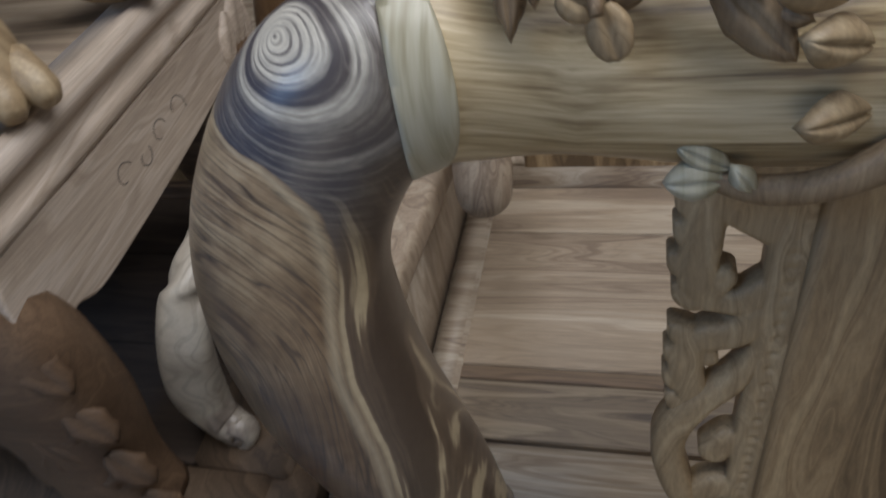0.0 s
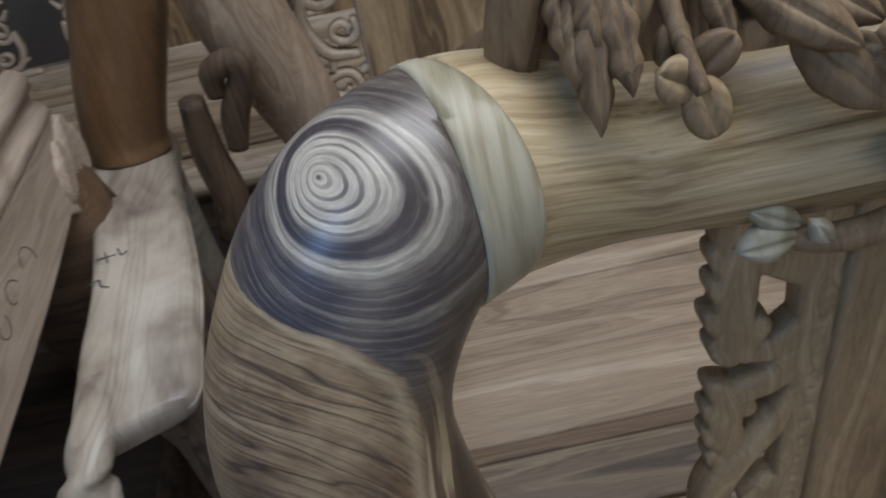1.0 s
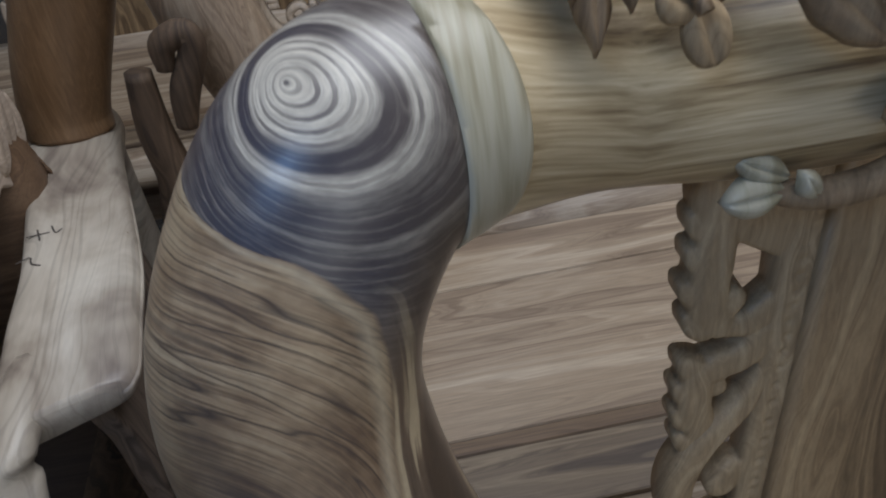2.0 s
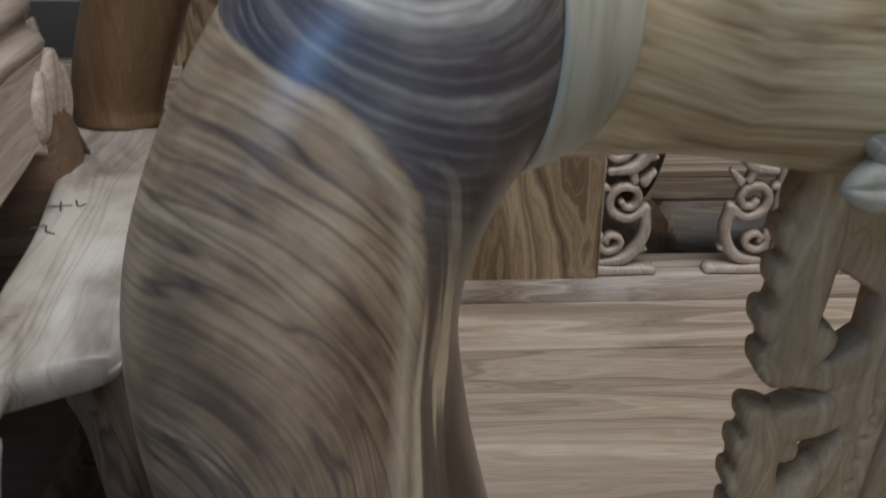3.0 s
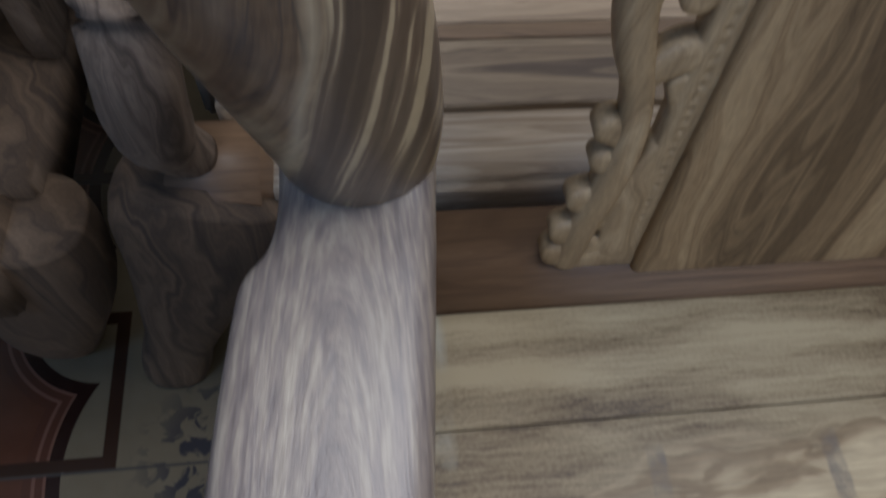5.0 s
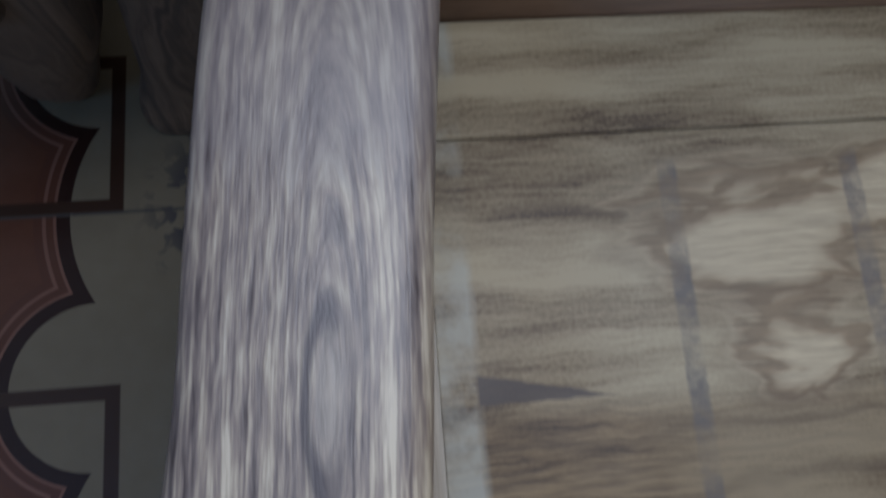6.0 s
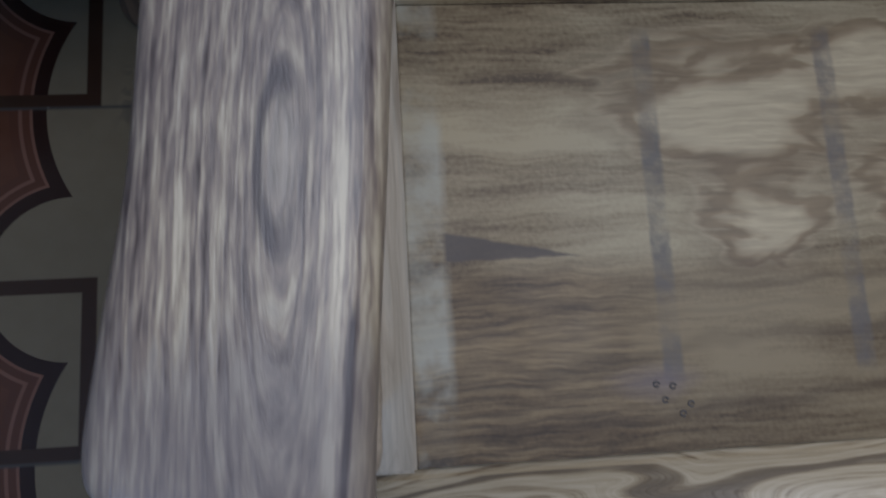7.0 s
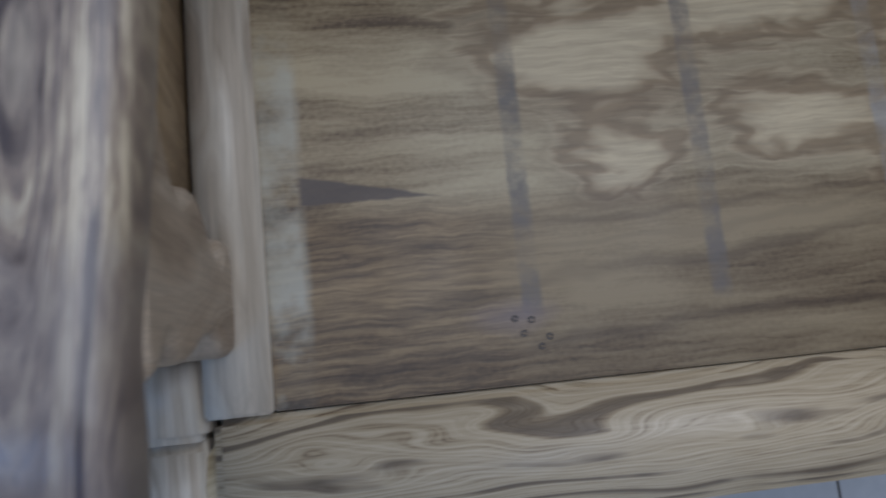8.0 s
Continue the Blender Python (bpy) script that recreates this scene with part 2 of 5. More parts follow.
    stops = ((0.66, -0.19), (0.76, -0.168), (0.836, -0.154), (0.875, -0.149), (0.917, -0.152), (0.960, -0.160), (0.993, -0.164), (1.036, -0.160), (1.070, -0.160), (1.091, -0.164), (1.115, -0.184), (1.125, -0.216), (1.135, -0.26))
    while len(edge.color_ramp.elements) < len(stops):
        edge.color_ramp.elements.new(0.5)
    for el, (ez, ex) in zip(edge.color_ramp.elements, stops):
        el.position, k = (ez - 0.66) / 0.48, (ex + 0.26) / 0.2
        el.color = (k, k, k, 1)
    T.put(edge.inputs[0], level)
    side = T.math('SUBTRACT', T.math('ADD', T.math('MULTIPLY', T.sep(edge.outputs[0])[0], 0.2), -0.26), x)
    # inner flank: dark straight streaks
    streak = T.noise(T.comb(T.math('MULTIPLY', side, 105.0), T.math('MULTIPLY', y, 14.0), T.math('MULTIPLY', z, 1.6)), 1.0, 3.0, 0.62)
    inner = T.ramp(streak, [(0.42, (0.066, 0.046, 0.034)), (0.55, (0.135, 0.097, 0.068)), (0.60, (0.40, 0.325, 0.215))])
    dark = T.mix(T.math('MULTIPLY', T.math('SUBTRACT', 1.098, z), 17.0, clamp=True), heart, inner)
    c = T.mix(T.math('MULTIPLY', T.math('ADD', side, 0.0), 450.0, clamp=True), dark, sap)
    lip = T.math('ABSOLUTE', T.math('SUBTRACT', side, 0.006))
    c = T.mix(T.math('MULTIPLY', T.math('SUBTRACT', 1.0, T.math('MULTIPLY', lip, 180.0), clamp=True), 0.6), c, (0.50, 0.42, 0.295))
    fibre = T.noise(T.obj, 160.0, 2.0, 0.6)
    c = T.mix(0.35, c, T.mix(1.0, c, T.ramp(fibre, [(0.3, 0.7), (0.7, 1.15)]), 'MULTIPLY'))
    T.bsdf.inputs["Coat Weight"].default_value = 0.5
    T.bsdf.inputs["Coat Roughness"].default_value = 0.33
    return T.finish(c, fibre, 0.06, T.math('ADD', T.math('MULTIPLY', T.noise(T.obj, 30.0), 0.14), 0.29))


def rail_material():
    """Top rail: fine straight streaks that sweep down from the collar and level out."""
    T = Tree("rail_wood", 0.36)
    slow = T.vec('SUBTRACT', T.noise(T.vec('MULTIPLY', T.obj, (0.5, 1, 1)), 9.0, 2.0, 0.5, colour=True), (0.5, 0.5, 0.5))
    p = T.vec('ADD', T.obj, T.vec('MULTIPLY', slow, (0.03, 0.012, 0.012)))
    x, y, z = T.sep(p)
    bend = T.math('MINIMUM', T.math('ADD', x, 0.03), 0.0)
    y = T.math('SUBTRACT', y, T.math('MULTIPLY', bend, 0.32))
    z = T.math('ADD', z, T.math('MULTIPLY', bend, 0.24))
    sweep = T.math('POWER', 2.718, T.math('MULTIPLY', T.math('ADD', x, 0.06), -13.0))
    z = T.math('SUBTRACT', z, T.math('MULTIPLY', T.math('MINIMUM', sweep, 1.5), 0.012))
    broad = T.noise(T.comb(T.math('MULTIPLY', x, 3.5), T.math('MULTIPLY', y, 60.0), T.math('MULTIPLY', z, 95.0)), 1.0, 3.0, 0.6)
    fine = T.noise(T.comb(T.math('MULTIPLY', x, 8.0), T.math('MULTIPLY', y, 110.0), T.math('MULTIPLY', z, 260.0)), 1.0, 4.0, 0.7)
    c = T.ramp(T.math('ADD', T.math('MULTIPLY', broad, 0.55), T.math('MULTIPLY', fine, 0.45)),
               [(0.36, (0.14, 0.092, 0.048)), (0.44, (0.35, 0.26, 0.145)), (0.51, (0.51, 0.40, 0.24)), (0.61, (0.70, 0.585, 0.39))])
    return T.finish(c, fine, 0.16, T.math('ADD', T.math('MULTIPLY', broad, 0.2), 0.27))


M_RAIL = rail_material()


def arm_material():
    """Armrest: pale flecks on grey-brown, running round a dark-edged oval; satin polish."""
    T = Tree("figured_armrest_wood", 0.33)
    warp = T.vec('SUBTRACT', T.noise(T.vec('MULTIPLY', T.obj, (1, 0.35, 1)), 26.0, 3.0, 0.6, colour=True), (0.5, 0.5, 0.5))
    p = T.vec('ADD', T.obj, T.vec('MULTIPLY', warp, (0.005, 0.014, 0.0)))
    x, y, z = T.sep(p)
    u = T.math('SUBTRACT', x, T.math('ADD', -0.163, T.math('MULTIPLY', y, 0.05)))
    v = T.math('MULTIPLY', T.math('ADD', y, 0.055), 0.27)
    r = T.math('SQRT', T.math('ADD', T.math('MULTIPLY', u, u), T.math('MULTIPLY', v, v)))
    v2 = T.math('MULTIPLY', T.math('ADD', y, 0.055), 0.12)
    r2 = T.math('SQRT', T.math('ADD', T.math('MULTIPLY', u, u), T.math('ADD', T.math('MULTIPLY', v2, v2), 0.00002)))
    fleck = T.noise(T.comb(T.math('MULTIPLY', r2, 330.0), T.math('MULTIPLY', y, 38.0), T.math('MULTIPLY', x, 70.0)), 1.0, 2.0, 0.55)
    hair = T.noise(T.comb(T.math('MULTIPLY', r2, 620.0), T.math('MULTIPLY', y, 30.0), T.math('MULTIPLY', x, 200.0)), 1.0, 3.0, 0.6)
    line = T.noise(r2, 120.0, 3.0, 0.6, dims='1D')
    rings = T.noise(T.comb(T.math('MULTIPLY', r2, 250.0), T.math('MULTIPLY', y, 5.0), T.math('MULTIPLY', x, 5.0)), 1.0, 2.0, 0.6)
    f = T.math('ADD', T.math('MULTIPLY', fleck, 0.30), T.math('ADD', T.math('MULTIPLY', hair, 0.24), T.math('ADD', T.math('MULTIPLY', line, 0.10), T.math('MULTIPLY', rings, 0.36))))
    c = T.ramp(f, [(0.38, (0.075, 0.058, 0.055)), (0.44, (0.160, 0.131, 0.120)), (0.50, (0.262, 0.214, 0.180)), (0.545, (0.380, 0.324, 0.252)), (0.61, (0.545, 0.482, 0.375))])
    tone = T.noise(T.vec('MULTIPLY', T.obj, (1, 0.4, 1)), 16.0, 2.0, 0.5)
    c = T.mix(0.7, c, T.mix(1.0, c, T.ramp(tone, [(0.35, (0.76, 0.74, 0.76)), (0.65, (1.12, 1.08, 1.0))]), 'MULTIPLY'))
    # plainer grey-mauve wood towards the front and behind the oval
    far = T.math('ADD', T.math('MULTIPLY', T.math('ABSOLUTE', T.math('ADD', y, 0.045)), 10.0), T.math('MULTIPLY', T.math('SUBTRACT', fleck, 0.5), 0.9))
    c = T.mix(T.ramp(far, [(0.75, 0.0), (1.0, 0.6)]), c, T.mix(fleck, (0.135, 0.112, 0.112), (0.27, 0.235, 0.215)))
    # the oval: pale inside, dark round its edge
    c = T.mix(T.math('MULTIPLY', T.ramp(T.math('MULTIPLY', r, 10.0), [(0.03, 1.0), (0.085, 0.0)]), 0.4), c, (0.46, 0.40, 0.32))
    ring = T.math('MULTIPLY', T.math('ABSOLUTE', T.math('SUBTRACT', r, 0.0095)), 100.0)
    knot = T.math('MULTIPLY', T.ramp(ring, [(0.10, 1.0), (0.28, 0.0)]), T.ramp(T.math('ADD', T.math('MULTIPLY', u, 10.0), 0.5), [(0.47, 1.0), (0.56, 0.35)]))
    c = T.mix(T.math('MULTIPLY', knot, 0.85), c, (0.055, 0.044, 0.050))
    # dark streak near the inner edge
    d = T.math('ABSOLUTE', T.math('ADD', T.math('SUBTRACT', x, T.math('MULTIPLY', T.math('ADD', y, 0.14), 0.10)), 0.1405))
    long = T.math('MULTIPLY', T.math('MULTIPLY', T.math('SUBTRACT', -0.113, y), 90.0, clamp=True), T.ramp(T.math('MULTIPLY', d, 100.0), [(0.08, 1.0), (0.26, 0.0)]))
    c = T.mix(T.math('MULTIPLY', long, 0.95), c, (0.06, 0.048, 0.055))
    return T.finish(c, T.math('ADD', T.math('MULTIPLY', fleck, 0.6), hair), 0.14, T.math('ADD', T.math('MULTIPLY', fleck, 0.2), 0.26))


def seat_material():
    """Seat boards: plain olive-brown with straw patches and knots, patchy bands across them and a dark wedge."""
    T = Tree("seat_board_wood", 0.44)
    warp = T.vec('SUBTRACT', T.noise(T.vec('MULTIPLY', T.obj, (0.6, 1, 1)), 17.0, 4.0, 0.6, colour=True), (0.5, 0.5, 0.5))
    p = T.vec('ADD', T.obj, T.vec('MULTIPLY', warp, (0.07, 0.018, 0.0)))
    x, y, z = T.sep(p)
    broad = T.noise(T.comb(T.math('MULTIPLY', x, 3.2), T.math('MULTIPLY', y, 25.0), 0.4), 1.0, 3.0, 0.5)
    fine = T.noise(T.comb(T.math('MULTIPLY', x, 16.0), T.math('MULTIPLY', y, 240.0), 0.0), 1.0, 4.0, 0.65)
    grit = T.noise(T.obj, 260.0, 2.0, 0.6)
    v = T.math('ADD', T.math('MULTIPLY', broad, 0.66), T.math('ADD', T.math('MULTIPLY', fine, 0.22), T.math('MULTIPLY', grit, 0.12)))
    c = T.ramp(v, [(0.40, (0.072, 0.046, 0.024)), (0.45, (0.172, 0.126, 0.070)), (0.51, (0.262, 0.208, 0.126)), (0.60, (0.36, 0.298, 0.188))])
    # straw-coloured patches with brown swirls round them
    gone = None
    sway = T.vec('SUBTRACT', T.noise(T.vec('MULTIPLY', T.obj, (0.7, 1.2, 1)), 11.0, 3.0, 0.55, colour=True), (0.5, 0.5, 0.5))
    ps = T.vec('ADD', T.obj, T.vec('MULTIPLY', sway, (0.17, 0.045, 0.0)))
    for kx, ky, rx, ry in ((0.172, 0.052, 0.070, 0.042), (0.185, -0.040, 0.032, 0.022), (0.345, -0.015, 0.060, 0.026), (0.31, 0.085, 0.080, 0.028), (0.50, -0.06, 0.07, 0.03), (0.52, 0.08, 0.08, 0.03)):
        d = T.vec('LENGTH', T.vec('MULTIPLY', T.vec('SUBTRACT', ps, (kx, ky, 0.45)), (1 / rx, 1 / ry, 0.0)))
        gone = d if gone is None else T.math('SMOOTH_MIN', gone, d, 0.4)
    wisp = T.noise(T.comb(T.math('MULTIPLY', x, 9.0), T.math('MULTIPLY', y, 30.0), 3.0), 1.0, 2.0, 0.5, 1.4)
    gone = T.math('ADD', gone, T.math('ADD', T.math('MULTIPLY', T.math('SUBTRACT', fine, 0.5), 0.3), T.math('MULTIPLY', T.math('SUBTRACT', wisp, 0.5), 1.9)))
    swirl = T.ramp(T.math('MULTIPLY', gone, 0.4), [(0.25, (0.43, 0.35, 0.225)), (0.36, (0.36, 0.285, 0.178)), (0.46, (0.20, 0.14, 0.078)), (0.54, (0.18, 0.126, 0.07)), (0.66, (0.30, 0.235, 0.145)), (0.72, (0.20, 0.148, 0.086))])
    c = T.mix(T.ramp(T.math('MULTIPLY', gone, 0.25), [(0.36, 0.9), (0.56, 0.0)]), c, T.mix(0.5, swirl, T.mix(1.0, swirl, T.ramp(fine, [(0.35, 0.6), (0.65, 1.25)]), 'MULTIPLY')))
    # long dark streaks that drift across the front of the board
    px_, py_, pz_ = T.sep(ps)
    for at, slope, half, strength in ((-0.152, 0.10, 0.0050, 0.75), (-0.118, 0.05, 0.0030, 0.5), (-0.196, 0.06, 0.0045, 0.55), (-0.092, 0.02, 0.0028, 0.5)):
        off = T.math('ABSOLUTE', T.math('SUBTRACT', py_, T.math('ADD', at, T.math('MULTIPLY', px_, slope))))
        c = T.mix(T.math('MULTIPLY', T.ramp(T.math('MULTIPLY', off, 50.0), [(half * 25, 1.0), (half * 75, 0.0)]), T.math('MULTIPLY', T.ramp(broad, [(0.35, 1.0), (0.65, 0.3)]), strength)), c, (0.072, 0.045, 0.026))
    x, y, z = T.sep(T.obj)
    # darker and browner towards the front, most at the left
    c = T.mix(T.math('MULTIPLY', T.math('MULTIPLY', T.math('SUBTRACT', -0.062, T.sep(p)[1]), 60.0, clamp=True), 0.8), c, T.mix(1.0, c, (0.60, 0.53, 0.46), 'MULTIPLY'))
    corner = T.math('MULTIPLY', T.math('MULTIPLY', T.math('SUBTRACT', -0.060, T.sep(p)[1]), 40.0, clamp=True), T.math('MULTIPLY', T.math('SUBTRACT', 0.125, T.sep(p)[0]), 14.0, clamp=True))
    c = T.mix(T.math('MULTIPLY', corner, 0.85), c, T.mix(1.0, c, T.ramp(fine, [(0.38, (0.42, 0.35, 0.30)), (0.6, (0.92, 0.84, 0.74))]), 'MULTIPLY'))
    wob = T.math('MULTIPLY', T.math('SUBTRACT', T.noise(T.obj, 60.0, 3.0), 0.5), 0.005)

    def band(coord, centre, half, soft=0.002):
        d = T.math('ABSOLUTE', T.math('SUBTRACT', T.math('ADD', coord, wob), centre))
        return T.math('DIVIDE', T.math('SUBTRACT', half + soft, d), soft, clamp=True)

    patchy = T.ramp(T.noise(T.obj, 26.0, 4.0, 0.65), [(0.38, 0.15), (0.62, 1.0)])
    span = band(y, -0.02, 0.135, 0.012)
    for sx, strength, tint in ((0.095, 0.85, (0.10, 0.088, 0.08)), (0.253, 0.8, (0.11, 0.095, 0.087)), (0.421, 0.7, (0.26, 0.25, 0.235))):
        m = T.math('MULTIPLY', T.math('MULTIPLY', band(x, sx, 0.0065, 0.003), span), T.math('MULTIPLY', patchy, strength))
        c = T.mix(m, c, tint)
    bleach = T.math('MULTIPLY', band(x, -0.092, 0.0120, 0.008), T.ramp(T.noise(T.obj, 16.0, 4.0, 0.6), [(0.40, 0.05), (0.60, 0.75)]))
    c = T.mix(bleach, c, (0.38, 0.37, 0.31))
    # violet stain near the pencilled circles
    stain = T.vec('LENGTH', T.vec('MULTIPLY', T.vec('SUBTRACT', p, (0.075, -0.165, 0.45)), (26.0, 60.0, 0.0)))
    c = T.mix(T.ramp(stain, [(0.1, 0.5), (1.0, 0.0)]), c, (0.16, 0.13, 0.15))
    # dark wedge that thins out along the board
    wl_ = T.math('DIVIDE', T.math('SUBTRACT', x, -0.076), 0.112)
    half = T.math('MULTIPLY', T.math('SUBTRACT', 1.0, wl_), 0.0125)
    mid = T.math('ADD', -0.053, T.math('MULTIPLY', wl_, -0.011))
    wd = T.math('SUBTRACT', half, T.math('ABSOLUTE', T.math('SUBTRACT', T.math('ADD', y, wob), mid)))
    wedge = T.math('MULTIPLY', T.math('MULTIPLY', wd, 500.0, clamp=True), T.math('MULTIPLY', T.math('ADD', x, 0.079), 300.0, clamp=True))
    c = T.mix(T.math('MULTIPLY', wedge, T.math('ADD', 0.68, T.math('MULTIPLY', fine, 0.4))), c, (0.060, 0.046, 0.043))
    T.bsdf.inputs["Specular IOR Level"].default_value = 0.35
    return T.finish(c, fine, 0.12, T.math('ADD', T.math('MULTIPLY', T.noise(T.obj, 12.0), 0.2), 0.36))


def front_material():
    """Front rail: straw-coloured timber with dark flames that break off and fine brown lines."""
    T = Tree("front_rail_wood", 0.42)
    x, y, z = T.sep(T.obj)
    depth = T.math('ADD', y, T.math('MULTIPLY', z, -1.0))
    wander = T.noise(T.comb(T.math('MULTIPLY', x, 3.6), T.math('MULTIPLY', depth, 13.0), 2.0), 1.0, 2.0, 0.45, 0.2)
    run = T.math('ADD', T.math('MULTIPLY', depth, 260.0), T.math('MULTIPLY', wander, 24.0))
    flame = T.ramp(T.math('SINE', T.math('MULTIPLY', run, 1.05)), [(0.62, 0.0), (0.93, 1.0)])
    broken = T.ramp(T.noise(T.comb(T.math('MULTIPLY', x, 5.0), T.math('MULTIPLY', depth, 24.0), 7.0), 1.0, 3.0, 0.6), [(0.42, 0.0), (0.52, 1.0)])
    thin = T.noise(run, 1.7, 4.0, 0.7, dims='1D')
    fibre = T.noise(T.comb(T.math('MULTIPLY', x, 18.0), T.math('MULTIPLY', depth, 420.0), 0.0), 1.0, 3.0, 0.6)
    c = T.ramp(T.math('ADD', T.math('MULTIPLY', thin, 0.7), T.math('MULTIPLY', fibre, 0.3)), [(0.36, (0.19, 0.135, 0.085)), (0.45, (0.42, 0.335, 0.22)), (0.60, (0.56, 0.47, 0.335))])
    c = T.mix(T.math('MULTIPLY', T.math('MULTIPLY', flame, broken), T.math('ADD', 0.42, T.math('MULTIPLY', fibre, 0.6)), clamp=True), c, (0.085, 0.060, 0.045))
    return T.finish(c, fibre, 0.12, T.math('ADD', T.math('MULTIPLY', wander, 0.2), 0.32))


M_FRONT = front_material()


def collar_material():
    T = Tree("pale_collar_wood", 0.36)
    x, y, z = T.sep(T.obj)
    s = T.noise(T.comb(T.math('MULTIPLY', x, 120.0), T.math('MULTIPLY', y, 10.0), T.math('MULTIPLY', z, 9.0)), 1.0, 3.0, 0.6)
    c = T.ramp(s, [(0.33, (0.30, 0.27, 0.18)), (0.5, (0.44, 0.41, 0.31)), (0.68, (0.50, 0.48, 0.39))])
    return T.finish(c, s, 0.08)


def tile_material():
    """Glazed floor tiles with a printed lattice of brown rings on grey-green, tile joints, and daylight painted pale in
    front.
    """
    T = Tree("patterned_floor_tile", 0.22)
    q = T.vec('SUBTRACT', T.obj, (-0.345, 0.24, 0))
    P, W = 0.48, 0.96

    def cell(v):
        w = T.vec('WRAP', v, (W / 2, P / 2, 1), (-W / 2, -P / 2, -1))
        x, y, z = T.sep(w)
        return x, y, T.math('SQRT', T.math('ADD', T.math('MULTIPLY', x, x), T.math('MULTIPLY', y, y)))

    xb, yb, rb = cell(q)
    xs, ys, rs = cell(T.vec('ADD', q, (0, P / 2, 0)))
    xs = T.math('SUBTRACT', T.math('ABSOLUTE', xs), 0.195)
    rs = T.math('SQRT', T.math('ADD', T.math('MULTIPLY', xs, xs), T.math('MULTIPLY', ys, ys)))
    n = T.noise(T.obj, 30.0, 3.0)
    ground = T.mix(n, (0.118, 0.094, 0.059), (0.150, 0.121, 0.079))
    red = T.mix(n, (0.065, 0.024, 0.013), (0.095, 0.038, 0.021))
    d = T.math('MINIMUM', T.math('SUBTRACT', rb, 0.235), T.math('SUBTRACT', rs, 0.112))
    orn = T.math('MULTIPLY', T.ramp(T.noise(T.obj, 34.0, 2.0, 0.5, 0.8), [(0.50, 0.0), (0.56, 1.0)]), T.ramp(rb, [(0.08, 1.0), (0.15, 0.0)]))
    ground = T.mix(orn, ground, (0.034, 0.031, 0.034))
    dark, brown, lightb = (0.018, 0.007, 0.005), (0.07, 0.027, 0.016), (0.14, 0.068, 0.046)
    e = T.math('MULTIPLY', d, 10.0)
    for at, tint in ((0.0, dark), (0.19, lightb), (0.23, brown), (0.33, lightb), (0.38, brown), (0.50, None)):
        c = T.mix(T.math('GREATER_THAN', e, at), c if at else ground, tint if tint else red)
    xq, yq, rq = cell(T.vec('SUBTRACT', T.obj, (-0.627, -0.12, 0)))
    box = T.math('MAXIMUM', T.math('ABSOLUTE', xq), T.math('ABSOLUTE', yq))
    c = T.mix(T.ramp(T.math('MULTIPLY', T.math('ABSOLUTE', T.math('SUBTRACT', box, 0.11)), 10.0), [(0.09, 1.0), (0.11, 0.0)]), c, (0.030, 0.015, 0.009))
    # pale grey before the armchair: daylight on the floor, put into the colour
    lit_front = T.math('LESS_THAN', T.sep(T.obj)[1], -0.40)
    c = T.mix(lit_front, c, T.mix(n, (0.40, 0.42, 0.45), (0.52, 0.54, 0.57)))
    joint = T.math('MINIMUM', T.math('ABSOLUTE', xb), T.math('ABSOLUTE', yb))
    c = T.mix(T.ramp(joint, [(0.0012, 1.0), (0.002, 0.0)]), c, (0.05, 0.045, 0.04))
    return T.finish(c, joint, 0.0, T.math('ADD', T.math('MULTIPLY', n, 0.15), 0.16))


def pale_material():
    """Raw pale timber: broad grey-brown stains, faint growth lines."""
    T = Tree("raw_pale_wood", 0.42)
    stain = T.noise(T.vec('MULTIPLY', T.obj, (1, 0.5, 1)), 9.0, 4.0, 0.6, 0.6)
    q = T.vec('ADD', T.vec('MULTIPLY', T.obj, (1, 0.3, 1)), (3, 1, 2))
    run = T.math('ADD', T.math('MULTIPLY', T.noise(q, 8.0, 2.0, 0.5), 3.0), T.math('MULTIPLY', T.sep(q)[0], 14.0))
    line = T.noise(run, 9.0, 3.0, 0.6, dims='1D')
    c = T.ramp(stain, [(0.34, (0.20, 0.165, 0.14)), (0.45, (0.36, 0.315, 0.26)), (0.56, (0.48, 0.435, 0.37)), (0.68, (0.58, 0.54, 0.47))])
    c = T.mix(0.5, c, T.mix(1.0, c, T.ramp(line, [(0.36, 0.62), (0.46, 1.0)]), 'MULTIPLY'))
    fibre = T.noise(T.vec('MULTIPLY', T.obj, (70, 6, 70)), 3.0, 3.0, 0.6)
    c = T.mix(0.4, c, T.mix(1.0, c, T.ramp(fibre, [(0.3, 0.8), (0.7, 1.1)]), 'MULTIPLY'))
    return T.finish(c, fibre, 0.1, T.math('ADD', T.math('MULTIPLY', stain, 0.2), 0.30))


M_PALE = pale_material()
M_POST, M_ARM, M_SEAT, M_COLLAR, M_TILE = post_material(), arm_material(), seat_material(), collar_material(), tile_material()


# ---- building helpers ----
def thing(name, loc, label, category, group="", kind=""):
    ob = new(name)
    ob.location = loc
    ob.empty_display_size = 0.05
    return tagged(ob, label, category, group, kind)


